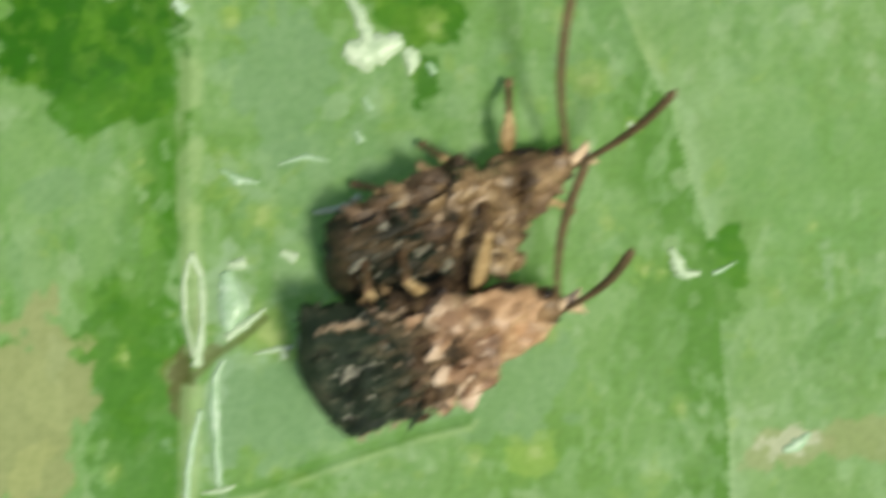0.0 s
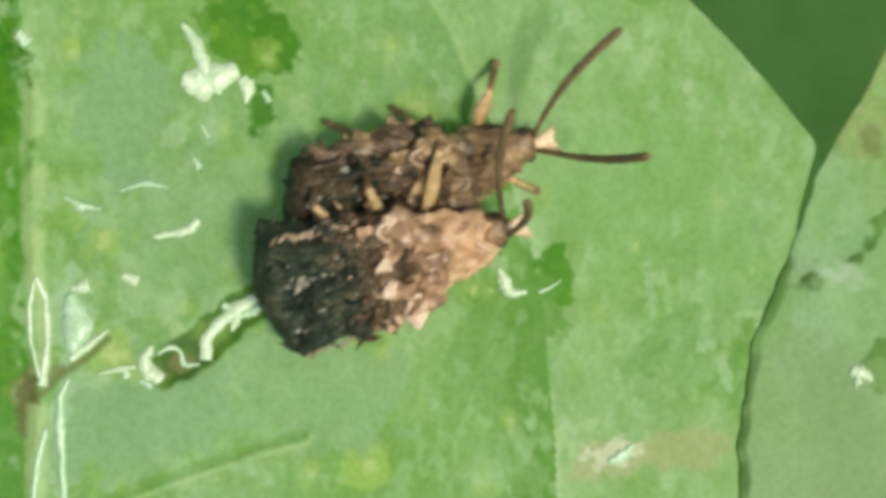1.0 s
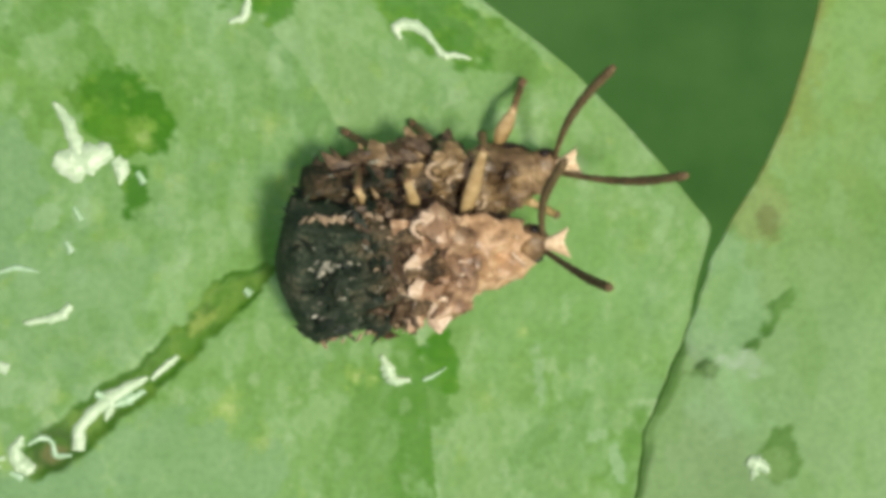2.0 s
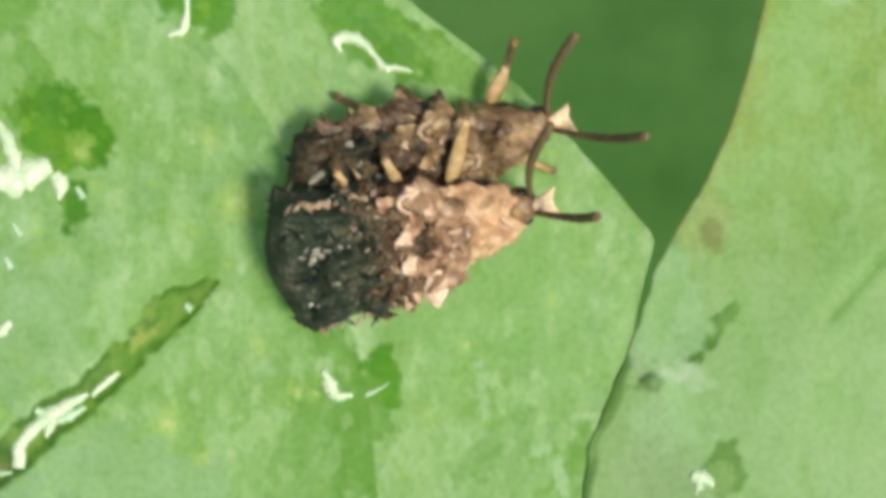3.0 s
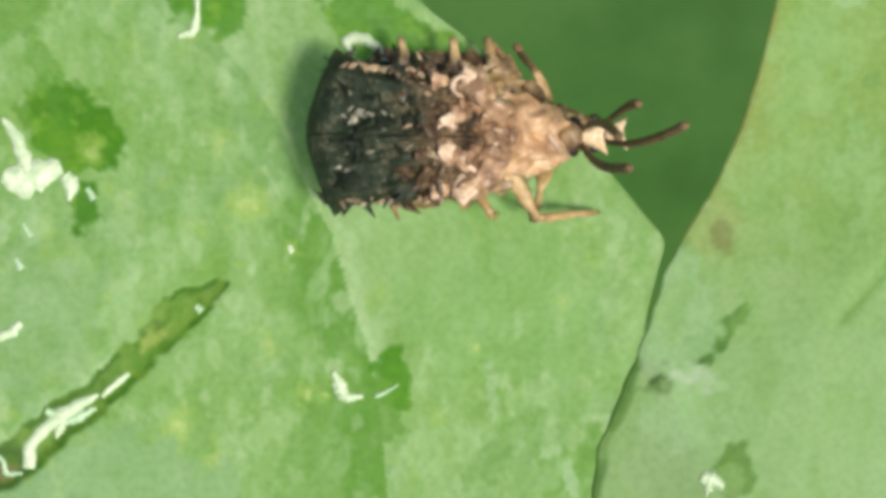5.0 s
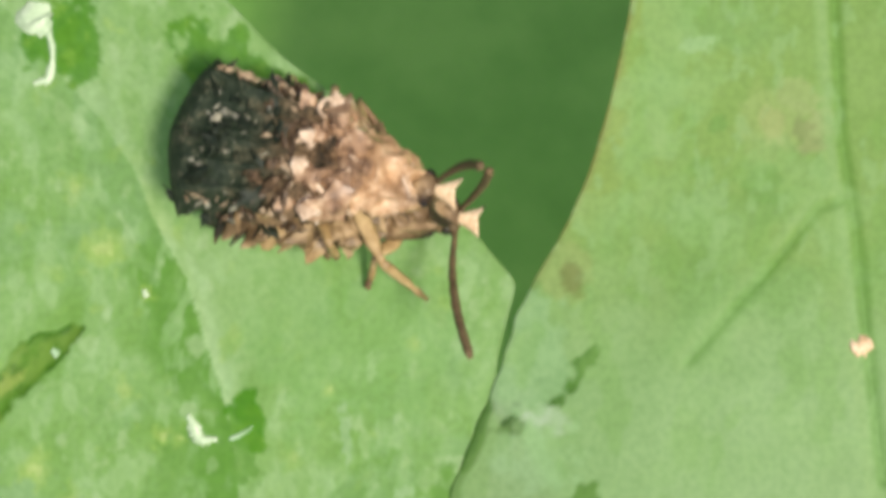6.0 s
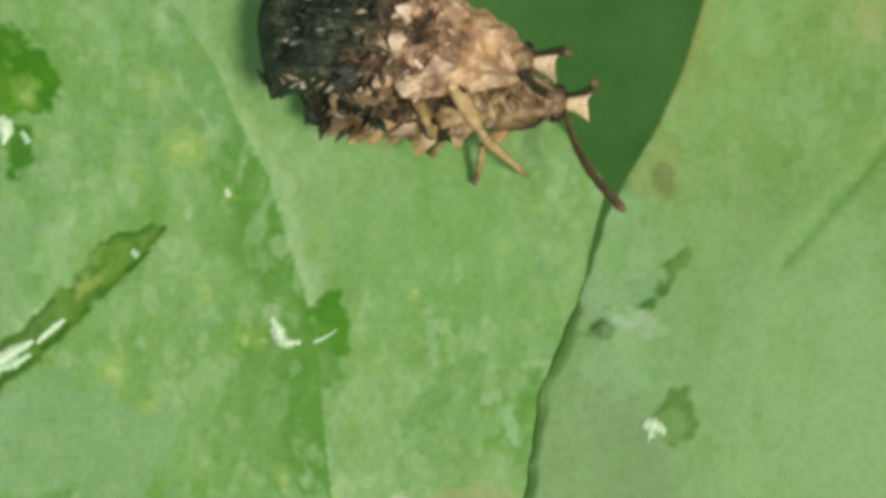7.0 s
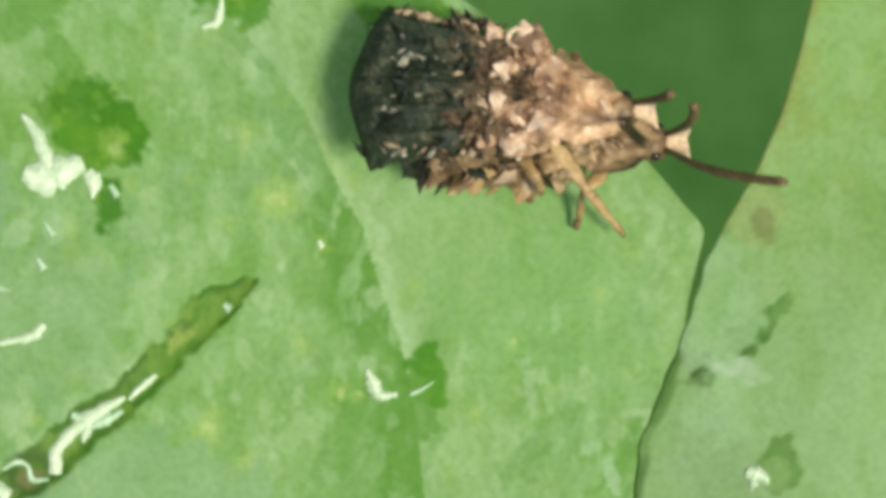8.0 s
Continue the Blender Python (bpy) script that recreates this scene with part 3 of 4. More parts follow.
    rise = 1 - 0.6 * np.exp(-np.maximum(edge, 0) / 1.6) * (1 - smooth_step(0.0, 3.0, y))
    z = 0.10 + 0.20 * rise + (0.06 * (mid - 0.5) + 0.16 * (big - 0.5)) * rise + 0.02 * (fine - 0.5) - 0.07 * np.exp(-(d1 / 0.12) ** 2) - 0.05 * np.exp(-(d2 / 0.12) ** 2)
    z = z + 0.35 * smooth_step(1.0, 5.5, y) * np.exp(-np.maximum(edge, 0) / 1.6)
    on = (1 - smooth_step(0.2, 4.5, edge)) * (1 - smooth_step(0.3, 1.8, y))
    below = left_leaf_look(x, y)[1]
    z = np.maximum(z + (below + 0.035 - z) * on, below + 0.03)
    return col, z


def eased(points, span=61, crinkle=0.0):
    """A smooth function through a few points (y, x), its lower part slightly crinkled."""
    ys, xs = np.array(points, float).T
    fine_y = np.linspace(ys[0], ys[-1], 2000)
    v = np.interp(fine_y, ys, xs)
    k = np.hanning(span)
    v = np.convolve(np.pad(v, span // 2, mode="reflect", reflect_type="odd"), k / k.sum(), "valid")
    ripple = 0.6 * np.sin(3.3 * fine_y + 1.3 * np.sin(1.7 * fine_y)) + 0.4 * np.sin(8.1 * fine_y + 0.7)
    v = v + crinkle * ripple * (1 - smooth_step(-0.5, 1.0, fine_y))
    return lambda y: np.interp(y, fine_y, v)


left_edge = eased([(-30, 14), (-10, 8), (-5, 6.4), (-3.0, 5.3), (-2.2, 4.80), (-1.5, 4.74), (-1.1, 4.83), (-0.6, 4.94), (-0.2, 5.04), (0.15, 5.15), (0.42, 5.19), (0.6, 5.10), (0.95, 4.78), (1.7, 4.16), (2.8, 3.2), (3.8, 2.2), (4.8, 0.95), (5.5, 0.0), (6.7, -1.15), (8, -2.3), (14, -6.5), (30, -14)], 13)
right_margin = eased([(-30, 6.5), (-10, 3.7), (-7.7, 3.45), (-6.4, 3.42), (-5.4, 3.52), (-4.4, 3.68), (-3.6, 3.95), (-2.6, 4.4), (-1.8, 4.68), (-1.0, 4.95), (-0.3, 5.2), (0.4, 5.5), (1.2, 6.0), (2.0, 6.4), (3.0, 6.85), (4.0, 7.12), (5.6, 7.5), (6.7, 7.72), (10, 8.1), (30, 12)], crinkle=0.05)
ROWS = np.concatenate([np.linspace(-19, -10.2, 16), np.arange(-10, 8.4, 0.065), np.linspace(8.8, 19, 16)])


def blade(name, edge, way, look_of, reach, dense, label):
    """A leaf blade: rows from its visible edge outwards (way -1 to the left, 1 to the right)."""
    s = np.concatenate([[0, 0], np.arange(0, dense, 0.065), np.linspace(dense, reach, 40)])
    Y, S = np.meshgrid(ROWS, s, indexing="ij")
    taper = np.sqrt(np.clip(1 - (Y / 19.5) ** 2, 0.02, 1))
    far = np.where(S > dense, dense + (S - dense) * taper, S)
    X = edge(Y) + way * far + (0.05 * (fbm(Y, Y * 0 + 3.3, 1.3, 3) - 0.5) + 0.03 * (fbm(Y, Y * 0 + 8.1, 5.0, 2) - 0.5)) * (S < 0.5)
    X[:, 0] += way * 0.10
    col, Z = look_of(X, Y)
    Z[:, 0] -= 0.045 if way < 0 else 0.015          # the rolled lower lip of the margin
    Z[:, 1] -= 0.02 if way < 0 else 0.008
    h, w = X.shape
    idx = np.arange(h * w).reshape(h, w)
    quads = np.stack([idx[:-1, :-1], idx[:-1, 1:], idx[1:, 1:], idx[1:, :-1]], -1).reshape(-1, 4)
    if way < 0:
        quads = quads[:, ::-1]
    me = bpy.data.meshes.new(name)
    me.vertices.add(h * w)
    me.vertices.foreach_set("co", (np.stack([X, Y, Z], -1) * U).ravel())
    me.loops.add(quads.size)
    me.loops.foreach_set("vertex_index", quads.ravel())
    me.polygons.add(len(quads))
    me.polygons.foreach_set("loop_start", np.arange(0, quads.size, 4))
    me.update(calc_edges=True)
    at = me.attributes.new("pigment_and_shade", "FLOAT_COLOR", "POINT")
    at.data.foreach_set("color", np.concatenate([col, np.ones((h, w, 1))], -1).ravel())
    me.polygons.foreach_set("use_smooth", [True] * len(quads))
    me.materials.append(LEAF)
    me.validate()
    ob = new(name, me)
    return tagged(ob, label, "leaf", kind="structure")


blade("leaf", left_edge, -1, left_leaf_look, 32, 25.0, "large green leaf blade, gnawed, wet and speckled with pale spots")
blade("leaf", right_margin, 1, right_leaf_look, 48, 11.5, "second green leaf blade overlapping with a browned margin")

xs, ys = np.meshgrid(np.linspace(-70, 80, 90), np.linspace(-70, 80, 90), indexing="ij")
zs = -45.0 + 4 * (fbm(xs, ys, 0.03, 3, 3.0) - 0.5)
ii = np.arange(xs.size).reshape(xs.shape)
quads = np.stack([ii[:-1, :-1], ii[1:, :-1], ii[1:, 1:], ii[:-1, 1:]], -1).reshape(-1, 4)
keep = [tuple(int(v) for v in q) for q in quads if math.hypot((xs.flat[q[0]] - 5) / 74, (ys.flat[q[0]] - 5) / 72) < 0.97]
lower_leaf = link_mesh("lower_leaf", np.stack([xs.ravel(), ys.ravel(), zs.ravel()], -1), keep, UNDER)
lower_leaf.modifiers.new("thickness", "SOLIDIFY").thickness = 0.14 * U
tagged(lower_leaf, "darker green leaf lying in shade beneath the gap", "leaf", kind="structure")


def leaf_heights(points, which):
    p = np.array(points, float)
    return (left_leaf_look if which < 0 else right_leaf_look)(p[:, :1], p[:, 1:])[1][:, 0].tolist()


# ---- white films on the blades, standing for sky glare on wet spots ----
def flake(x, y, length, width, turn, seed, mat=GLARE, bend=0.0, which=-1, label="white film on the leaf, standing for sky glare on wet spots"):
    """A ragged, slightly domed film with a thin edge."""
    rnd = random.Random(seed)
    n, top, low = 21, [], []
    c, s = math.cos(radians(turn)), math.sin(radians(turn))
    for k in range(n):
        f = k / (n - 1)
        w = width * (0.25 + 0.75 * math.sin(math.pi * min(1, max(0, f * 0.94 + 0.03))) ** 0.6) * (0.95 + 0.55 * noise.noise(Vector((f * 3.5, seed * 3.7, 0.3))))
        m = (f - 0.5) * length
        off = bend * length * (4 * (f - 0.5) ** 2 - 0.5) + 0.22 * noise.noise(Vector((f * 4, seed * 1.3, 5.0))) * width
        for e, line in ((0.5, top), (-0.5, low)):
            px, py = m, off + e * w * (1 + (0.75 if width < 0.3 else 0.35) * noise.noise(Vector((f * 7, seed * 2.1, 9.0 + e)))) + rnd.uniform(-0.06, 0.06) * width
            line.append((x + px * c - py * s, y + px * s + py * c))
    rings, heights = [], leaf_heights(top + low, which)
    for (ax, ay), (bx, by), za, zb in zip(top, low, heights[:n], heights[n:]):
        mx, my, mz = (ax + bx) / 2, (ay + by) / 2, (za + zb) / 2
        rings.append([(ax, ay, za + 0.015), (mx, my, mz + 0.07), (bx, by, zb + 0.015), (bx, by, zb - 0.03), (mx, my, mz - 0.03), (ax, ay, za - 0.03)])
    ob = link_mesh("cuticle_flake", *loft(rings), mat)
    return tagged(ob, label, "leaf flake", "flakes on the leaf")


def strip(name_seed, mat, *runs):
    """One film standing for wet glare, made of bent runs; each run is (points along it, widths)."""
    bodies = []
    for r, (line, widths) in enumerate(runs):
        seed = name_seed + 0.37 * r
        t = np.linspace(0, len(line) - 1, 22)
        own = np.arange(len(line))
        px, py = (np.convolve(np.pad(np.interp(t, own, [p[i] for p in line]), 2, mode="reflect", reflect_type="odd"), [0.1, 0.2, 0.4, 0.2, 0.1], "valid") for i in (0, 1))
        w = np.interp(t, own, widths)
        gx, gy = np.gradient(px), np.gradient(py)
        g = np.hypot(gx, gy) + 1e-9
        top, low = [], []
        for k in range(len(t)):
            for sign, side in ((1, top), (-1, low)):
                half = 0.5 * w[k] * (1 + (0.55 if w[k] < 0.3 else 0.30) * noise.noise(Vector((k * 0.45, seed * 2.1, 3.0 * sign)))) + 0.02 * noise.noise(Vector((k * 1.3, seed, sign)))
                side.append((px[k] - sign * half * gy[k] / g[k], py[k] + sign * half * gx[k] / g[k]))
        heights, rings, n = leaf_heights(top + low, -1), [], len(t)
        for (ax, ay), (bx, by), za, zb in zip(top, low, heights[:n], heights[n:]):
            mx, my, mz = (ax + bx) / 2, (ay + by) / 2, (za + zb) / 2 + 0.006 * r
            rings.append([(ax, ay, za + 0.02), (mx, my, mz + 0.06), (bx, by, zb + 0.02), (bx, by, zb - 0.03), (mx, my, mz - 0.03), (ax, ay, za - 0.03)])
        bodies.append(loft(rings))
    ob = link_mesh("cuticle_flake", *merged(*bodies), mat)
    return tagged(ob, "thin pale film laid on the leaf for its wet sheen" if mat is SHEEN else "white film on the leaf, standing for sky glare on wet spots", "leaf flake", "flakes on the leaf")


for k, (mat, *runs) in enumerate([
        (GLARE, ([(-9.46, 3.12), (-9.14, 2.70), (-8.98, 2.30), (-8.88, 1.95)], [0.10, 0.30, 0.32, 0.34]), ([(-9.44, 1.86), (-9.0, 1.74), (-8.60, 1.90), (-8.14, 2.06)], [0.34, 0.78, 0.66, 0.34])),
        (GLARE, ([(-8.06, 1.88), (-7.92, 1.68), (-7.97, 1.28)], [0.22, 0.38, 0.06])),
        (SHEEN, ([(-7.58, 1.58), (-7.42, 1.32)], [0.10, 0.18])),
        (GLARE, ([(-5.45, 6.75), (-5.50, 6.35), (-5.25, 6.05)], [0.50, 0.85, 0.30]), ([(-5.20, 6.10), (-5.12, 5.45), (-5.20, 5.02), (-5.55, 4.93)], [0.16, 0.13, 0.22, 0.10])),
        (GLARE, ([(-1.74, 4.56), (-1.88, 4.86), (-1.50, 4.90), (-1.23, 4.78), (-0.97, 4.46), (-0.78, 4.18)], [0.10, 0.26, 0.28, 0.22, 0.14, 0.20]), ([(-0.80, 4.20), (-0.50, 4.20), (-0.16, 4.13)], [0.18, 0.14, 0.05])),
        (GLARE, ([(-8.85, -4.62), (-8.84, -4.08), (-8.48, -3.70), (-8.11, -3.47), (-7.72, -3.18), (-7.33, -3.0)], [0.26, 0.30, 0.28, 0.40, 0.24, 0.10]), ([(-8.10, -3.50), (-8.20, -3.80), (-8.26, -3.96)], [0.26, 0.20, 0.06])),
        (SHEEN, ([(-8.06, -3.60), (-7.82, -3.52), (-7.39, -3.29)], [0.16, 0.26, 0.10])),
        (GLARE, ([(-7.26, -3.04), (-6.96, -2.76), (-6.66, -2.52)], [0.10, 0.17, 0.12])), (SHEEN, ([(-8.48, -3.36), (-8.30, -3.43)], [0.16, 0.20])),
        (SHEEN, ([(-9.95, -4.50), (-9.67, -4.32), (-9.42, -4.40), (-9.37, -4.76), (-8.98, -4.72)], [0.06, 0.12, 0.09, 0.13, 0.08])),
        (GLARE, ([(-10.08, -4.28), (-10.28, -4.62), (-10.14, -4.92), (-9.82, -5.06)], [0.16, 0.30, 0.36, 0.22])),
        (GLARE, ([(-2.12, -2.46), (-1.98, -2.80), (-1.90, -3.02)], [0.08, 0.32, 0.26]), ([(-1.98, -3.00), (-1.72, -3.04), (-1.48, -3.01)], [0.24, 0.18, 0.10])),
        (SHEEN, ([(-1.20, -3.02), (-0.95, -2.92), (-0.68, -2.74)], [0.08, 0.10, 0.03])),
        (GLARE, ([(-10.07, -1.80), (-9.66, -1.73), (-9.22, -1.62), (-9.04, -1.38)], [0.10, 0.16, 0.24, 0.16])),
        (GLARE, ([(-12.76, -2.72), (-12.53, -3.25), (-12.47, -4.30), (-12.60, -5.25)], [0.10, 0.14, 0.12, 0.22]), ([(-12.76, -2.76), (-12.92, -3.30), (-12.90, -4.20), (-12.64, -5.05)], [0.08, 0.13, 0.12, 0.10])),
        (SHEEN, ([(-12.0, -3.12), (-11.92, -3.45), (-11.80, -3.90), (-11.95, -4.45)], [0.20, 0.48, 0.76, 0.24])),
        (GLARE, ([(-11.94, -3.02), (-11.55, -2.93)], [0.18, 0.30])),
        (GLARE, ([(-11.98, -4.62), (-11.55, -4.30), (-11.08, -3.94)], [0.20, 0.22, 0.05])), (GLARE, ([(-11.31, -4.95), (-10.84, -4.84), (-10.45, -4.78)], [0.06, 0.14, 0.10])),
        (GLARE, ([(-10.70, -4.85), (-10.64, -5.05)], [0.14, 0.22])),
        (SHEEN, ([(-12.0, -5.10), (-12.20, -5.45), (-12.18, -6.20), (-12.14, -7.06), (-12.05, -7.90)], [0.08, 0.16, 0.24, 0.18, 0.12])),
        (GLARE, ([(-12.45, -8.06), (-12.0, -8.0), (-11.7, -7.88)], [0.06, 0.14, 0.05])),
        (SHEEN, ([(-12.50, -6.20), (-12.72, -7.20), (-12.78, -8.40)], [0.10, 0.16, 0.14])),
        (SHEEN, ([(-12.15, -0.86), (-11.75, -1.10), (-11.28, -1.15)], [0.06, 0.18, 0.05])),
        (SHEEN, ([(-10.85, -0.73), (-10.25, -0.55), (-9.74, -0.66)], [0.05, 0.14, 0.05])),
        (SHEEN, ([(-9.15, 0.02), (-9.02, -0.22)], [0.10, 0.18])), (SHEEN, ([(-8.98, 0.80), (-8.82, 0.50)], [0.08, 0.16])),
        (GLARE, ([(-10.76, -2.68), (-10.42, -2.84)], [0.18, 0.26])),
        (GLARE, ([(-3.10, 0.32), (-3.02, 0.16)], [0.10, 0.15])), (SHEEN, ([(-5.18, -1.02), (-5.04, -1.14)], [0.14, 0.18])),
        (SHEEN, ([(0.42, -6.92), (0.75, -6.78), (1.02, -6.50)], [0.12, 0.30, 0.08])),
        (SHEEN, ([(-13.2, 2.85), (-12.95, 2.62)], [0.20, 0.30])), (SHEEN, ([(-10.35, -5.10), (-10.05, -5.22)], [0.10, 0.16]))]):
    strip(k + 3.0, mat, *runs)
flake(6.22, -4.85, 0.52, 0.34, -20, 61, which=1)
flake(6.12, -5.02, 0.34, 0.16, 75, 62, which=1)
flake(12.82, -0.97, 0.50, 0.44, 15, 64, CREAM, which=1, label="small cream crumb lying on the leaf")


# ---- beetles ----
def elytron(side, grow, mat, parent, broad):
    """One wing case: ribbed and pitted, widening to a toothed hind corner. side 1 is its left."""
    rings = []
    for i in range(57):
        f = i / 56
        x = 0.55 - 3.72 * f
        w = np.interp(f, [0, 0.08, 0.3, 0.6, 0.86, 0.93, 0.97, 1.0], [0.85, 1.18, 1.20, 1.32, 1.57, 1.60, 1.44, 0.98] if broad > 0.97 else [0.85, 1.18, 1.24, 1.36, 1.44, 1.30, 1.08, 0.62]) * broad
        top = np.interp(f, [0, 0.1, 0.35, 0.7, 0.88, 0.96, 1.0], [0.48, 0.74, 0.86, 0.88, 0.72, 0.30, -0.15])
        low = -0.62 + 0.25 * f
        ring = []
        for k in range(30):
            g = k / 21 if k <= 21 else 1.0
            if k <= 21:
                y = w * min(1.0, g * 1.12) ** 0.96
                z = top * (1 - 0.10 * g) if g < 0.72 else top * 0.90 + (low + 0.25 - top * 0.90) * ((g - 0.72) / 0.28) ** 1.25
                rib = 0.10 * max(0, math.cos((g - 0.02) * math.pi * 2 / 0.34)) ** 3
                pit = 0.03 * math.sin(x * 15 + 1.6 * math.sin(g * 20)) * math.sin(g * 46)
                lumpy = 0.10 * abs(noise.noise(Vector((x * 6, g * 9, 2.0 + side)))) + 0.14 * noise.noise(Vector((x * 1.7, g * 4.0 + 9 * side, 1.0))) + 0.07 * noise.noise(Vector((x * 4.5, g * 11, 4.0 + side)))
                z += (rib + pit + lumpy) * min(1, 4 * (1 - f) + 0.25) * (1 if g < 0.9 else 0.3)
                y += 0.05 * noise.noise(Vector((x * 3.5, g * 3, 8.0 + side))) * g
                if g > 0.85:                         # saw-toothed outer margin
                    y += 0.07 * abs(math.sin(x * 5.2)) * (g - 0.85) / 0.15
                if f > 0.86 and g > 0.8:             # hind corner tooth
                    y += (0.12 if broad > 0.9 else 0.02) * (1 - abs(f - 0.93) / 0.07) * (g - 0.8) / 0.2 if abs(f - 0.93) < 0.07 else 0
            else:
                q = (k - 21) / 8
                y, z = w * (1 - q), low + 0.25 - 0.20 * math.sin(q * math.pi / 2)
            xr = x + (0.08 if broad > 0.97 else 0.0) * smooth_step(0.7, 1.0, f) - 0.36 * smooth_step(0.62, 1.0, f) * (1 - min(1.0, y / w) ** 2.2)
            ring.append((xr * grow, (side * y + side * 0.012) * grow, z * grow))
        rings.append(ring if side > 0 else ring[::-1])
    return link_mesh("elytron", *loft(rings), mat, parent)


def leg(parent, hip, foot, knee_at, knee_up, swell, seed, claw=True, shin=0.0):
    """A leg from its hip to the point where it stands: flattened thigh, thinner shank, foot; built in the thing's space about its hip.
    With shin, a shank of that length hinges at the knee instead, straight out along its own x."""
    h, f = Vector(hip), Vector(foot)
    hub = new("leg", None)
    hub.parent, hub.location = parent, h * U
    d = f - h
    flat_d = Vector((d.x, d.y, 0))
    knee = flat_d * knee_at + Vector((0, 0, knee_up))
    ankle = flat_d * (0.86 if knee_at < 0.8 else 1.0) + Vector((0, 0, d.z + 0.14))
    toe = d
    pts = [knee * (k / 8) for k in range(9)]
    link_mesh("femur", *tube(pts, [0.10, swell * 0.75, swell, swell * 1.05, swell, swell * 0.95, swell * 0.8, swell * 0.6, 0.09], 10, 0.62, 0.25, seed), LEG, hub)
    if shin:
        pts = [(shin * k / 9, 0, 0.02 * math.sin(k)) for k in range(10)]
        shank = link_mesh("tibia", *tube(pts, [0.09, 0.11, 0.11, 0.10, 0.09, 0.09, 0.06, 0.085, 0.06, 0.05], 8, 0.8, 0.3, seed + 1), LEG, hub)
        shank.location = knee * U
        return hub
    pts = [knee + (ankle - knee) * (k / 6) for k in range(7)]
    link_mesh("tibia", *tube(pts, [0.07, 0.075, 0.08, 0.085, 0.09, 0.10, 0.08], 8, 0.8, 0.3, seed + 1), SHANK if seed % 2 else LEG, hub)
    if claw:
        pts = [ankle + (toe - ankle) * (k / 4) + Vector((0, 0, 0.03 * math.sin(k * 1.5))) for k in range(5)]
        link_mesh("tarsus", *tube(pts, [0.07, 0.10, 0.08, 0.10, 0.06], 8, 0.6, 0.2, seed + 2), SHANK, hub)
    return hub


def antenna(parent, root, length, bow, seed):
    """A jointed antenna along its own x, thicker towards the tip."""
    pts, rad = [], []
    for j in range(9):
        for e, r in ((0.04, 0.88), (0.5, 1.0), (0.93, 0.96)):
            f = (j + e) / 9
            pts.append((f * length, bow * length * math.sin(f * math.pi), 0.0))
            rad.append((0.058 + 0.042 * min(1.0, f * 1.7) - (0.03 if f > 0.95 else 0)) * r)
    ob = link_mesh("antenna", *tube(pts, rad, 9, 1.0, 0.12, seed), ANTENNA, parent)
    ob.location = Vector(root) * U
    return ob


def beetle(label, grow, wing, neck, shoulder, feet, knee_at, knee_up, broad, taper, seed):
    """A hump-backed leaf beetle, head towards +x, its left towards +y; origin on the body's axis."""
    root = new("beetle", None)
    tagged(root, label, "beetle", "beetles on the leaf")
    rnd = random.Random(seed)
    for side in (1, -1):
        elytron(side, grow, wing, root, broad)
    link_mesh("abdomen", *lump((-1.3 * grow, 0, -0.45 * grow), (2.0 * grow, 1.0 * grow, 0.42 * grow), seed, 0.1), BELLY, root)
    link_mesh("thorax", *lump((1.1 * grow, 0, -0.35 * grow), (0.95 * grow, 0.62 * grow, 0.38 * grow), seed + 1, 0.12), BELLY, root)
    # pronotum: a boxy core with swollen bosses and a notched rim
    v, f = lump((1.22, 0, 0.10), (0.86, 0.74, 0.50), seed + 2, 0.14, 1.6, 44, 30, 3.0)
    bosses = [(bx, s * by, bz, br) for bx, by, bz, br in ((0.80, 0.36, 0.55, 0.24), (1.45, 0.30, 0.55, 0.22), (1.80, 0.50, 0.25, 0.18), (1.20, 0.76, 0.15, 0.18), (0.70, 0.76, 0.20, 0.17), (1.15, 0.12, 0.60, 0.15)) for s in (1, -1)]
    skin = []
    for p in v:
        out = (Vector(p) - Vector((1.22, 0, 0.0))).normalized()
        rise = sum(0.75 * br * math.exp(-((p[0] - bx) ** 2 + (p[1] - by) ** 2 + (p[2] - bz) ** 2) / (br * br)) for bx, by, bz, br in bosses)
        rise += 0.24 * (1 - 2.4 * abs(noise.noise(Vector(p) * 1.7 + Vector((seed, 0, 0))))) - 0.13
        q = Vector(p) + out * rise
        thin = float(np.interp(q.x, [0.5, 1.0, 2.05], [1.0, 1.0, taper]))
        skin.append(Vector((q.x, q.y * thin, q.z * (0.4 + 0.6 * thin))) * grow)
    link_mesh("pronotum", skin, f, neck, root)
    # pale wavy ridges on the pronotum and curled rims on the wing base
    ridges = [[(0.75 + 0.11 * k, s * (0.36 + 0.07 * math.sin(k * 1.3 + s)) * float(np.interp(0.75 + 0.11 * k, [1.0, 2.05], [1.0, taper])), 0.60 + 0.05 * math.sin(k * 2.1)) for k in range(9)] for s in (1, -1)]
    ridges.append([(1.78 + 0.10 * math.cos(k * 0.7), (-0.42 + 0.12 * k) * (0.4 + 0.6 * taper), 0.52 - 0.02 * abs(k - 3.5)) for k in range(8)])
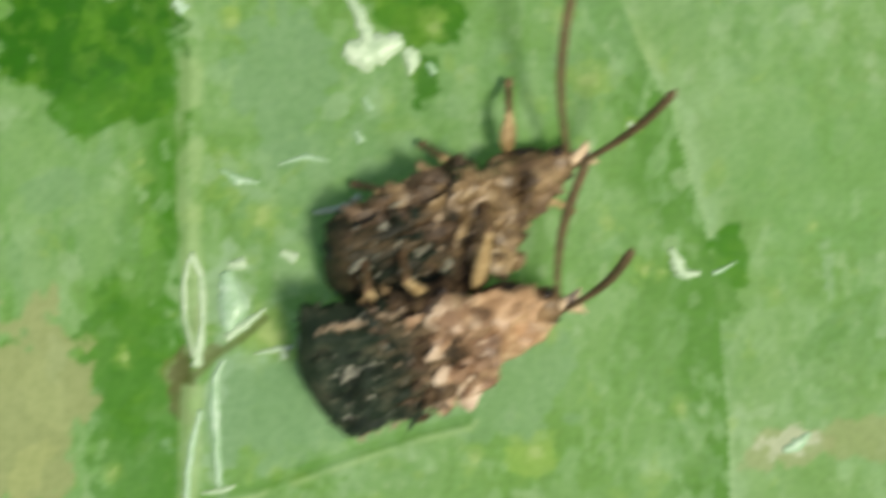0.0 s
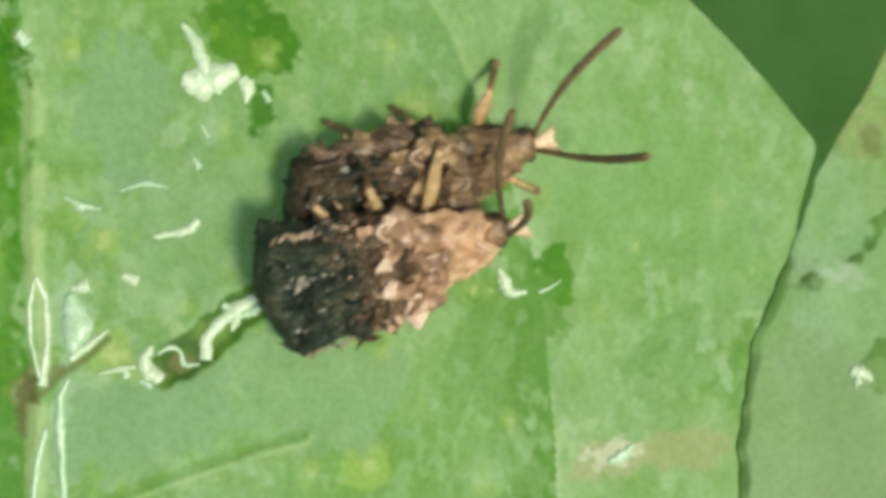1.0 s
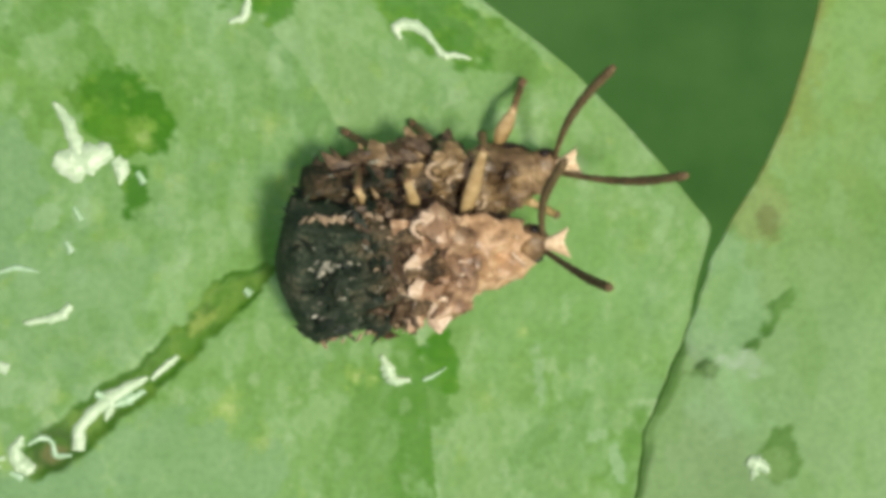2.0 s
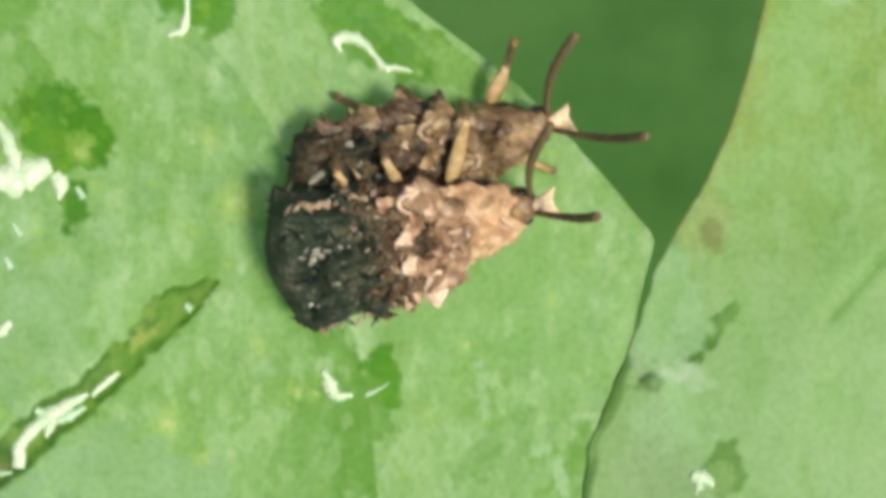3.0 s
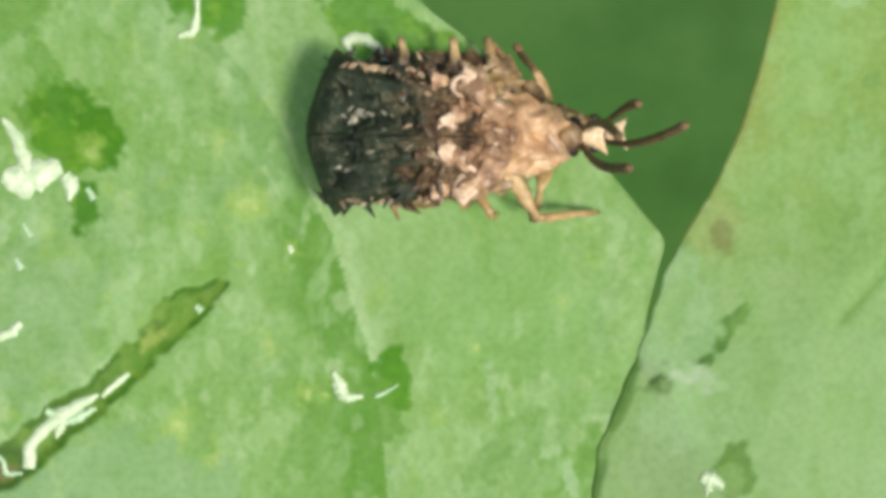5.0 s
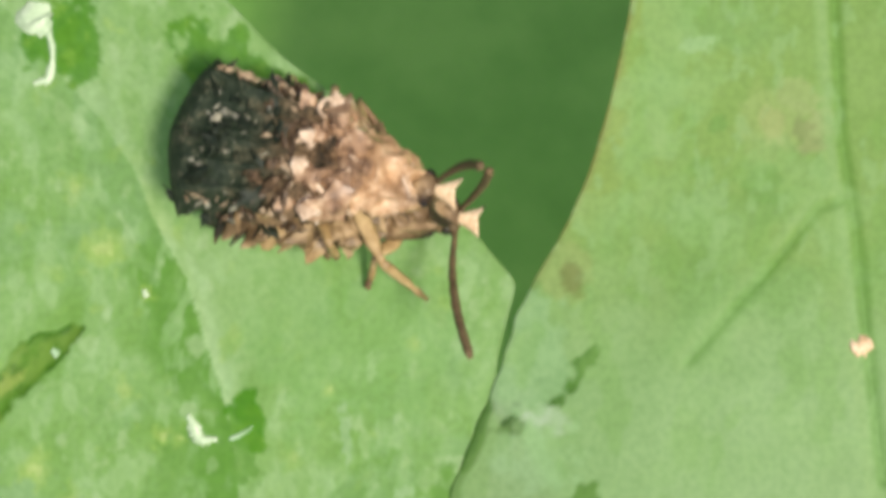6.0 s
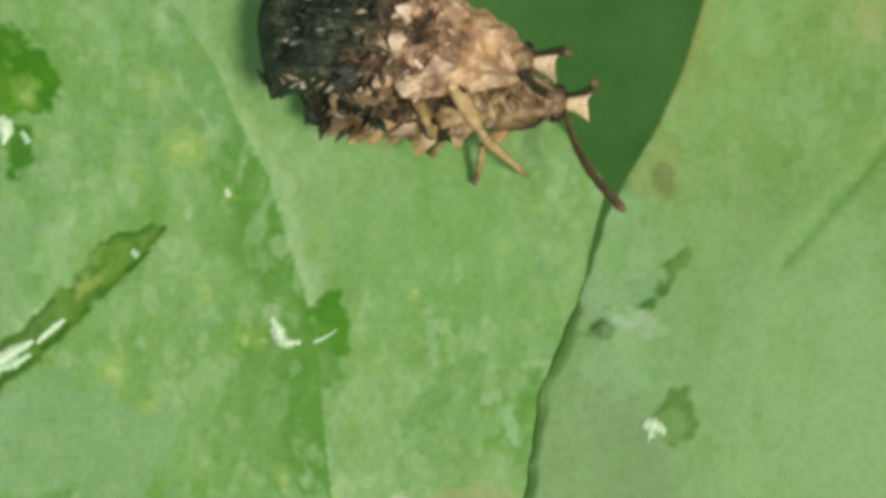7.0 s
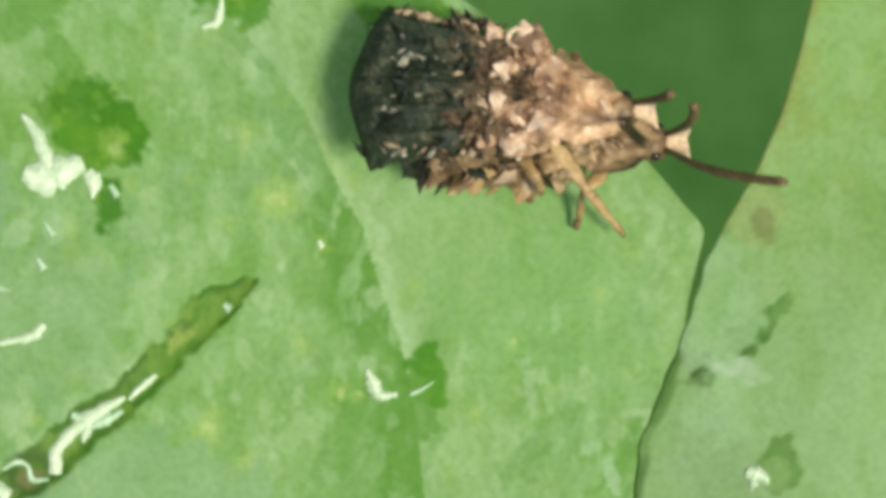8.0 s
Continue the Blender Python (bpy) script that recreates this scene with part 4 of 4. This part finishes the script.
    for cx, cy, cz, r, a0 in ((0.22, 0.52, 0.86, 0.24, 0.4), (0.22, -0.50, 0.86, 0.26, 2.6), (-0.10, 1.02, 0.92, 0.26, 1.2), (-0.12, -1.0, 0.78, 0.26, 3.6), (-0.48, 0.10, 0.98, 0.20, 0.2), (0.48, 0.0, 0.84, 0.20, 4.4)):
        ridges.append([(cx + r * math.cos(a0 + 0.42 * k), cy * (broad if abs(cy) > 0.9 else 1) + r * 0.8 * math.sin(a0 + 0.42 * k), cz + 0.06 * math.sin(k)) for k in range(9)])
    for j, pts in enumerate(ridges):
        n_ = len(pts)
        link_mesh("ridge", *tube([Vector(p) * grow for p in pts], [(0.02 + 0.045 * math.sin(math.pi * k / (n_ - 1))) * grow for k in range(n_)], 7, 1.0, 0.5, j + seed), (RIM if shoulder is PINK else TUBER) if j > (1 if shoulder is PINK else 2) else neck, root)
    # folded flaps on the pronotum
    for j, (bx, by, bz, br) in enumerate(() if shoulder is PINK else ((0.75, 0.40, 0.62, 0.27), (0.78, -0.42, 0.62, 0.26), (1.30, 0.34, 0.66, 0.25), (1.25, -0.36, 0.66, 0.27), (1.72, 0.30, 0.50, 0.22), (1.70, -0.32, 0.50, 0.22), (1.02, 0.02, 0.68, 0.22), (1.52, 0.0, 0.64, 0.20))):
        v, f = lump((0, 0, 0), (br * 1.15, br * 0.8, br * 0.75), seed + j * 2.3, 0.7, 1.2, 11, 8, 1.3)
        turn = Euler((rnd.uniform(-0.6, 0.6), rnd.uniform(-0.8, 0.4), rnd.uniform(-1.2, 1.2))).to_matrix()
        thin = float(np.interp(bx, [1.0, 2.05], [1.0, taper]))
        ob = link_mesh("flap", [(turn @ Vector(p) + Vector((bx, by * thin, bz * (0.4 + 0.6 * thin)))) * grow for p in v], f, neck, root)
        ob.data.set_sharp_from_angle(angle=radians(32))
    # head with eyes and the cream forked horn
    head = link_mesh("head", *lump((2.12 * grow, 0, 0.0), (0.38 * grow, 0.40 * grow, 0.36 * grow), seed + 3, 0.15, 2.0), BROWN, root)
    for side in (1, -1):
        link_mesh("eye", *lump((2.18 * grow, side * 0.33 * grow, 0.10 * grow), (0.13 * grow, 0.10 * grow, 0.14 * grow), seed, 0.02), EYE, head)
    rings = []
    for i in range(11):
        q = i / 10
        hw, th = 0.13 + 0.24 * q**1.4, 0.15 * (1 - 0.55 * q)
        ring = []
        for k in range(14):
            w = 2 * math.pi * k / 14
            sx = math.cos(w)
            fork = 0.13 * q * abs(sx) ** 1.5 + 0.05 * q * noise.noise(Vector((k * 1.3, q * 3, seed)))
            ring.append(((2.36 + 0.40 * q + fork) * grow, hw * sx * grow * (1 + 0.12 * noise.noise(Vector((i, k, seed)))), (0.17 + 0.12 * q + th * math.sin(w)) * grow))
        rings.append(ring)
    link_mesh("horn", *loft(rings), CREAM, root, "cream forked horn")
    # folded lobes over the wing base
    lobes = [(0.30, 0.55, 0.62, 0.42, 0.34, 0.30, PINK), (0.30, -0.55, 0.62, 0.42, 0.34, 0.30, PINK), (-0.05, 1.02, 0.60, 0.36, 0.30, 0.44, PINK), (-0.05, -1.02, 0.52, 0.36, 0.30, 0.34, PINK),
             (-0.40, 0.45, 0.82, 0.26, 0.16, 0.20, PINK), (-0.40, -0.45, 0.82, 0.26, 0.16, 0.20, PINK), (0.42, 0.0, 0.62, 0.34, 0.30, 0.22, PINK),
             (-0.75, 1.22, 0.25, 0.46, 0.26, 0.30, TAN), (-0.75, -1.22, 0.25, 0.46, 0.26, 0.30, TAN), (-1.7, 1.34, 0.12, 0.40, 0.22, 0.24, TAN), (-1.7, -1.34, 0.12, 0.40, 0.22, 0.24, TAN)]
    for j, (x, y, z, rx, ry, rz, mat) in enumerate(lobes if shoulder is TAN else lobes[:7] + lobes[8:9]):
        body = []
        for e in range(3):           # each lobe is a clump of folded, sharp-edged scales
            turn = Euler((rnd.uniform(-0.6, 0.6), rnd.uniform(-0.9, 0.5), rnd.uniform(-1.2, 1.2))).to_matrix()
            q = (1.12, 0.78, 0.62)[e] * (1.16 if shoulder is PINK and mat is PINK else 1.0)
            v, f = lump((0, 0, 0), (rx * q * 1.15, ry * q * 0.95, rz * q * 1.1), seed + j * 1.7 + e * 5.3, 0.62, 1.05, 11, 8, 1.35)
            off = Vector((x + (0.18 if mat is PINK else 0), y, z)) + (Vector((rnd.uniform(-0.8, 0.8) * rx, rnd.uniform(-0.8, 0.8) * ry, rnd.uniform(0.0, 0.5) * rz)) if e else Vector((0, 0, 0)))
            body.append(([(turn @ Vector(p) + off) * grow for p in v], f))
        # left side lobes take the darker brown, so shade is in their colour
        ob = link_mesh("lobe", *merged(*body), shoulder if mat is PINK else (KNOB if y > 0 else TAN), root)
        ob.data.set_sharp_from_angle(angle=radians(32))
    # pointed crests that stand up from the shoulders and along the wing base
    crests = [((0.05, 0.80, 0.55), (-0.10, 1.40, 0.98), 0.30), ((0.15, 0.72, 0.40), (0.10, 1.32, 0.30), 0.17), ((-0.45, 0.95, 0.66), (-0.75, 1.30, 0.95), 0.20), ((-0.30, 0.30, 0.84), (-0.62, 0.34, 1.16), 0.20),
              ((0.42, 0.30, 0.66), (0.28, 0.46, 1.02), 0.18), ((0.85, 0.62, 0.26), (0.80, 0.94, 0.26), 0.16)]
    for j, (a, b, r) in enumerate(crests):
        for s in (1, -1):
            p, q = Vector((a[0], a[1] * s, a[2])), Vector((b[0], b[1] * s, b[2]))
            lean = Vector((0.06 * math.sin(j * 2.1 + s), 0, 0.05))
            pts = [(p + (q - p) * f + lean * math.sin(math.pi * f)) * grow for f in (0, 0.2, 0.45, 0.7, 0.9, 1.0)]
            v, f_ = tube(pts, [r * w * grow for w in (0.8, 1.0, 0.92, 0.66, 0.36, 0.08)], 7, 0.45, 0.5, seed + j * 1.3 + s)
            ob = link_mesh("crest", v, f_, neck if j > 4 else (RIM if j in (0, 1, 3) and shoulder is PINK else shoulder), root)
            ob.data.set_sharp_from_angle(angle=radians(38))
    if shoulder is TAN:      # broad curled flaps along its sides
        for j, (x, y, reach, r, lean) in enumerate(((0.15, 0.95, 0.50, 0.20, 0.15), (-0.35, 0.98, 0.78, 0.24, -0.30), (-0.72, 1.0, 0.55, 0.30, 0.10), (-1.20, 1.02, 0.66, 0.34, -0.20), (-1.62, 1.06, 0.42, 0.26, 0.12), (-1.95, 1.08, 0.62, 0.20, -0.34))):
            for s in (1, -1):
                out, high = lean + rnd.uniform(-0.18, 0.18), rnd.uniform(0.06, 0.30)
                pts = [((x + out * f) * grow, s * (y + reach * f) * grow, (0.30 - 0.30 * f + high * math.sin(math.pi * f)) * grow) for f in (0, 0.25, 0.5, 0.72, 0.9, 1.0)]
                v, f_ = tube(pts, [r * w * grow for w in (0.8, 1.05, 0.95, 0.62, 0.34, 0.03)], 8, 0.34, 0.9, seed + j * 1.9 + s)
                # paired flaps: shaded tone on the left, lighter sunward tone on the right
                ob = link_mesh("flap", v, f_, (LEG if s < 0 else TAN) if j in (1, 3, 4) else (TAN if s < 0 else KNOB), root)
                ob.data.set_sharp_from_angle(angle=radians(30))
    # pale tubercles on the side rib, brown and pale knobs jumbled over the wing cases
    shapes = {}
    spots = [(x, s * (1.22 + 0.08 * (-x)) * broad, 0.64, 0 if shoulder is PINK else 1, (0.56 if shoulder is PINK and s > 0 else 0.34) + 0.32 * math.sin(x * 17 + s) ** 2) for x in (-0.8, -1.02, -1.2, -1.42, -1.6, -1.82, -2.0, -2.2, -2.42, -2.6) for s in (1, -1)]
    for s in (1, -1):
        for k in range(15):
            x, y = -0.7 - 2.0 * rnd.random() ** 1.1, rnd.uniform(0.12, 1.15) * broad
            tone = (2 if rnd.random() < 0.38 else 3) if x < -1.0 else (0 if rnd.random() < 0.45 else 1)
            spots.append((x, s * y, 0.93 - 0.16 * abs(y), tone, rnd.uniform(0.8, 2.0) * (0.62 if tone == 2 else 1.0)))
    for s in (1, -1):
        for k in range(58):
            x, y = rnd.uniform(-3.05, -0.5), rnd.uniform(0.08, 1.45) * broad
            z = 0.90 - 0.16 * y - (0.55 * (-2.55 - x) / 0.5 if x < -2.55 else 0) - (0.25 if y > 1.2 * broad else 0)
            tone = rnd.choice((3, 2)) if x < -1.5 else rnd.choice((3, 2, 1, 0, 1)) if x < -0.9 else rnd.choice((1, 0) if shoulder is PINK else (1, 1, 3, 0))
            spots.append((x, s * y, z, tone, rnd.uniform(0.8, 1.9) if tone in (1, 3) else rnd.uniform(0.35, 0.85)))
    for x, y, z, tone, q in spots:
        kind = (tone, rnd.randrange(4))
        if kind not in shapes:
            cone = link_mesh("tubercle", *lump((0, 0, 0), (0.16, 0.07, 0.13), 2 + 3 * kind[1] + tone, 0.95, 1.9, 10, 7, 1.5), (TUBER, KNOB, GLINT, SOOT)[tone], root)
            cone.data.set_sharp_from_angle(angle=radians(35))
            shapes[kind] = cone.data
        else:
            cone = new("tubercle", shapes[kind])
            cone.parent = root
        q *= grow
        wild = 1.0 if q < 1.2 else 1.4
        cone.matrix_local = Matrix.Translation(Vector((x, y + rnd.uniform(-0.05, 0.05), z - 0.02)) * grow * U) @ Euler((rnd.uniform(-0.8, 0.8), rnd.uniform(-1.0, 0.5), rnd.uniform(-wild, wild))).to_matrix().to_4x4() @ Matrix.Diagonal((q * rnd.uniform(0.8, 1.6), q * rnd.uniform(0.6, 1.2), q, 1))
    # pinched spines along the outer margin
    for s in (1, -1):
        for x in (-0.3, -0.95, -1.5, -2.05, -2.5):
            y = (1.18 + 0.11 * -x) * broad
            far = rnd.uniform(0.20, 0.50)
            pts = [(x, s * y * 0.95, -0.05), (x - 0.08, s * (y + 0.4 * far), -0.02), (x + rnd.uniform(-0.28, 0.12), s * (y + far), 0.06)]
            v, f = tube(pts, [0.15, 0.09, 0.015], 7, 0.7, 0.4, j + x)
            ob = link_mesh("spine", [Vector(p) * grow for p in v], f, wing if x < -1.7 else TAN, root)
            ob.data.set_sharp_from_angle(angle=radians(35))
    legs = []
    for j, (hx, *stand) in enumerate(feet):
        for s in (1, -1):
            fx, fy, fz = stand
            up = knee_up
            if shoulder is PINK and s > 0:       # knees held high over the other's back
                fx, fy, up = ((1.45, 2.24, 0.56), (-0.41, 1.93, 0.90), (-1.44, 1.93, 0.90))[j]
            tuck = 0.80 if s < 0 and shoulder is TAN else 1.0
            legs.append(leg(root, (hx * grow, s * 0.55 * grow, -0.45 * grow), (fx * grow, s * fy * tuck * grow, fz * grow), knee_at, up, (0.165, 0.145, 0.135)[j] * grow, seed * 10 + j * 2 + (s > 0), shin=1.9 if shoulder is PINK and j == 0 and s < 0 else 0.0))
    feelers = [antenna(root, (2.36 * grow, s * 0.17 * grow, 0.16 * grow), 4.0 * grow, s * 0.05, seed + s) for s in (1, -1)]
    return root, legs, feelers


upper, upper_legs, upper_feelers = beetle("dark hump-backed beetle with golden pronotum riding on another beetle", 0.98, ELYTRA, GOLD, PINK,
                                          [(0.70, 1.32, 1.90, -0.95), (-0.20, -0.75, 1.85, -0.95), (-1.10, -1.60, 1.75, -0.95)], 0.97, 0.30, 1.0, 0.82, 3)
lower, lower_legs, lower_feelers = beetle("brown knobbly beetle walking on the leaf beneath another", 1.0, ELYTRA_B, BROWN, TAN,
                                          [(1.25, 2.10, 2.00, -0.98), (0.25, -0.30, 1.72, -0.98), (-0.85, -2.05, 1.66, -0.98)], 0.5, 0.45, 0.95, 0.5, 5)


def motions():
    walk(lower, [
        (0.0, u_pose(-6.554, -1.709, 1.000, 34.0, -0.2, 29.7)),
        (0.5, u_pose(-5.404, -1.017, 1.000, 34.0, -0.4, 28.1)),
        (1.0, u_pose(-3.636, -0.354, 1.000, 30.0, -0.1, 19.0)),
        (1.5, u_pose(-1.214, 0.576, 1.000, 28.6, -0.2, 11.1)),
        (1.7, u_pose(-0.895, 0.796, 1.000, 28.0, -0.1, 13.3)),
        (2.8, u_pose(0.204, 2.086, 1.000, 26.3, -0.0, 17.6)),
        (3.0, u_pose(0.525, 2.255, 1.000, 26.0, -0.1, 18.1)),
        (3.5, u_pose(0.935, 2.438, 1.000, 22.0, -0.2, 14.5)),
        (4.0, u_pose(1.139, 2.595, 1.000, 12.0, -0.2, 9.8)),
        (4.2, u_pose(1.234, 2.670, 1.000, 10.0, -0.1, 5.2)),
        (5.3, u_pose(1.462, 2.818, 1.000, -10.0, -0.0, -5.7)),
        (5.5, u_pose(1.588, 2.559, 1.000, -11.7, 0.1, -9.4)),
        (6.0, u_pose(1.592, 2.397, 1.000, -16.0, 0.2, -13.8)),
        (6.5, u_pose(1.686, 2.341, 1.000, -17.0, 0.1, -14.8)),
        (7.0, u_pose(1.903, 2.482, 1.000, -18.0, 0.0, -10.7)),
        (7.5, u_pose(1.915, 2.650, 1.000, -19.0, 0.0, -7.1)),
        (8.0, u_pose(1.867, 2.554, 1.000, -20.0, -0.2, -8.2)),
    ])
    walk(lower_feelers[0], [
        (0.0, u_pose(2.360, 0.170, 0.160, 0, -8, 69)),
        (0.5, u_pose(2.360, 0.170, 0.160, 0, -38, 69)),
        (1.0, u_pose(2.360, 0.170, 0.160, 0, -29, 51)),
        (1.5, u_pose(2.360, 0.170, 0.160, 0, -35, 57)),
        (3.5, u_pose(2.360, 0.170, 0.160, 0, -56, 81)),
        (4.0, u_pose(2.360, 0.170, 0.160, 0, -71, 90)),
        (4.4, u_pose(2.360, 0.170, 0.160, 0, -80, 40)),
        (4.9, u_pose(2.360, 0.170, 0.160, 0, -85, -25)),
        (5.5, u_pose(2.360, 0.170, 0.160, 0, -83, -87)),
        (6.0, u_pose(2.360, 0.170, 0.160, 0, -83, -45)),
        (6.5, u_pose(2.360, 0.170, 0.160, 0, -59, -18)),
        (7.0, u_pose(2.360, 0.170, 0.160, 0, -71, -81)),
        (7.5, u_pose(2.360, 0.170, 0.160, 0, -74, -75)),
        (8.0, u_pose(2.360, 0.170, 0.160, 0, -74, -93)),
    ])
    walk(lower_feelers[1], [
        (0.0, u_pose(2.360, -0.170, 0.160, 0, -41, 45)),
        (0.5, u_pose(2.360, -0.170, 0.160, 0, -41, 27)),
        (1.0, u_pose(2.360, -0.170, 0.160, 0, -59, 24)),
        (1.5, u_pose(2.360, -0.170, 0.160, 0, -53, 18)),
        (3.5, u_pose(2.360, -0.170, 0.160, 0, -74, 48)),
        (4.0, u_pose(2.360, -0.170, 0.160, 0, -86, 72)),
        (4.7, u_pose(2.360, -0.170, 0.160, 0, -76, 12)),
        (5.5, u_pose(2.360, -0.170, 0.160, 0, -53, -48)),
        (6.0, u_pose(2.360, -0.170, 0.160, 0, -32, -75)),
        (6.5, u_pose(2.360, -0.170, 0.160, 0, -35, -66)),
        (7.0, u_pose(2.360, -0.170, 0.160, 0, -38, -66)),
        (7.5, u_pose(2.360, -0.170, 0.160, 0, -35, -54)),
        (8.0, u_pose(2.360, -0.170, 0.160, 0, -50, -42)),
    ])
    walk(upper, [
        (0.0, u_pose(-6.931, -4.347, 1.800, 29.5, -3.2, 18.2)),
        (0.5, u_pose(-5.823, -3.456, 1.825, 30.6, -2.9, 17.4)),
        (1.0, u_pose(-4.276, -2.186, 1.850, 22.3, -0.8, 16.5)),
        (1.5, u_pose(-2.153, -0.669, 1.890, 19.9, -0.4, 8.0)),
        (1.7, u_pose(-1.595, -0.440, 1.906, 20.9, -0.8, 7.7)),
        (2.8, u_pose(0.043, 0.352, 1.994, 23.8, -1.0, 12.2)),
        (3.0, u_pose(0.125, 0.611, 2.010, 22.8, -0.6, 14.2)),
        (3.5, u_pose(0.334, 1.068, 2.050, 20.6, -0.8, 10.9)),
        (4.0, u_pose(0.500, 1.677, 2.193, 14.1, -1.0, 9.0)),
        (4.2, u_pose(0.562, 1.915, 2.250, 11.4, -0.4, 6.1)),
        (5.3, u_pose(0.979, 2.750, 2.400, 0.9, -0.5, -5.4)),
        (5.5, u_pose(1.075, 2.804, 2.400, -3.6, -0.6, -9.8)),
        (6.0, u_pose(1.149, 2.937, 2.400, -7.9, -0.9, -13.5)),
        (6.5, u_pose(1.111, 3.104, 2.400, -11.2, -0.5, -14.0)),
        (7.0, u_pose(1.187, 3.225, 2.400, -6.2, -0.1, -11.0)),
        (7.5, u_pose(1.524, 3.219, 2.400, -5.1, -0.1, -7.4)),
        (8.0, u_pose(1.077, 3.063, 2.400, -10.8, 0.9, -6.8)),
    ])
    walk(upper_feelers[0], [
        (0.0, u_pose(2.313, 0.167, 0.157, 0, -17, 69)),
        (0.5, u_pose(2.313, 0.167, 0.157, 0, -23, 75)),
        (1.0, u_pose(2.313, 0.167, 0.157, 0, -35, 78)),
        (1.5, u_pose(2.313, 0.167, 0.157, 0, -44, 81)),
        (3.5, u_pose(2.313, 0.167, 0.157, 0, -53, 78)),
        (4.0, u_pose(2.313, 0.167, 0.157, 0, -74, 84)),
        (4.4, u_pose(2.313, 0.167, 0.157, 0, -79, 40)),
        (4.9, u_pose(2.313, 0.167, 0.157, 0, -84, -5)),
        (5.5, u_pose(2.313, 0.167, 0.157, 0, -83, -6)),
        (6.0, u_pose(2.313, 0.167, 0.157, 0, -77, -15)),
        (6.5, u_pose(2.313, 0.167, 0.157, 0, -74, -33)),
        (7.0, u_pose(2.313, 0.167, 0.157, 0, -77, -60)),
        (7.5, u_pose(2.313, 0.167, 0.157, 0, -83, -51)),
        (8.0, u_pose(2.313, 0.167, 0.157, 0, -77, -81)),
    ])
    walk(upper_feelers[1], [
        (0.0, u_pose(2.313, -0.167, 0.157, 0, -41, 57)),
        (0.5, u_pose(2.313, -0.167, 0.157, 0, -41, 72)),
        (1.0, u_pose(2.313, -0.167, 0.157, 0, -59, 78)),
        (1.5, u_pose(2.313, -0.167, 0.157, 0, -74, 30)),
        (3.5, u_pose(2.313, -0.167, 0.157, 0, -68, 54)),
        (4.0, u_pose(2.313, -0.167, 0.157, 0, -77, 48)),
        (4.7, u_pose(2.313, -0.167, 0.157, 0, -80, -2)),
        (5.5, u_pose(2.313, -0.167, 0.157, 0, -77, -51)),
        (6.0, u_pose(2.313, -0.167, 0.157, 0, -71, -60)),
        (6.5, u_pose(2.313, -0.167, 0.157, 0, -71, -69)),
        (7.0, u_pose(2.313, -0.167, 0.157, 0, -71, -75)),
        (7.5, u_pose(2.313, -0.167, 0.157, 0, -74, -75)),
        (8.0, u_pose(2.313, -0.167, 0.157, 0, -68, -96)),
    ])
    # the clasping legs of the rider open on the side that it leans away from
    grips = [(0.70, 0.55), (0.70, -0.55), (-0.20, 0.55), (-0.20, -0.55), (-1.10, 0.55), (-1.10, -0.55)]
    for j, (limb, (hx, hy)) in enumerate(zip(upper_legs, grips)):
        left = j % 2 == 0
        rows = []
        for t, fold in ((0.0, 0.0), (1.0, 0.0), (2.5, 0.0), (3.5, 0.0), (4.2, 0.35), (5.3, 1.0), (6.5, 1.0), (8.0, 1.0)):
            turn = -62 * fold if left else (80 - 68 * fold if j == 1 else 60 - (72 * fold if j == 3 else 0))
            sway = 5 * math.sin(3.1 * t + j) + (48 * fold if j == 0 else 14 * fold if j == 1 else 58 * fold if j == 3 else 0)
            rows.append((t, u_pose(hx * 0.98, hy * 0.98, -0.45 * 0.98, turn, 0, sway)))
        if j == 1:           # its shank is folded against the thigh, then reaches down to the leaf
            shank = limb.children[1]
            place = shank.location / U
            walk(shank, [(t, u_pose(*place, 0, tip, -65 + out)) for t, tip, out in ((0.0, 10, 165), (4.2, 10, 165), (4.7, 25, 85), (5.3, 46, 26), (6.5, 46, 20), (8.0, 46, 12))])
        walk(limb, rows)
    # the walking legs stay level with the leaf and step in turn
    hips = [(1.25, 0.55), (1.25, -0.55), (0.25, 0.55), (0.25, -0.55), (-0.85, 0.55), (-0.85, -0.55)]
    roll_rows = [(0.0, 34.0), (0.5, 34.0), (1.0, 30.0), (1.5, 28.6), (1.7, 28.0), (2.8, 26.3), (3.0, 26.0), (3.5, 22.0), (4.0, 12.0), (4.2, 10.0), (5.3, -10.0), (5.5, -11.7), (6.0, -16.0), (6.5, -17.0), (7.0, -18.0), (7.5, -19.0), (8.0, -20.0)]
    for j, (limb, (hx, hy)) in enumerate(zip(lower_legs, hips)):
        rows = []
        for t in [0.3 * k for k in range(27)]:
            roll = float(np.interp(t, *zip(*roll_rows)))
            pace = float(np.interp(t, [0, 2.8, 3.6, 5.6, 6.2, 8.0], [1, 1, 0.5, 0.5, 0.2, 0.3]))
            swing = 14 * pace * math.sin(2 * math.pi * t / 1.1 + math.pi * ((j // 2 + j) % 2))
            back = 45 * float(np.interp(t, [4.0, 5.3], [0, 1])) * (1.7, -1.5, 0, 0, 0, 0)[j]
            rows.append((t, u_pose(hx, hy, -0.45, -roll, 0, swing + back)))
        rows.append((8.0, rows[-1][1]))
        walk(limb, rows)


motions()
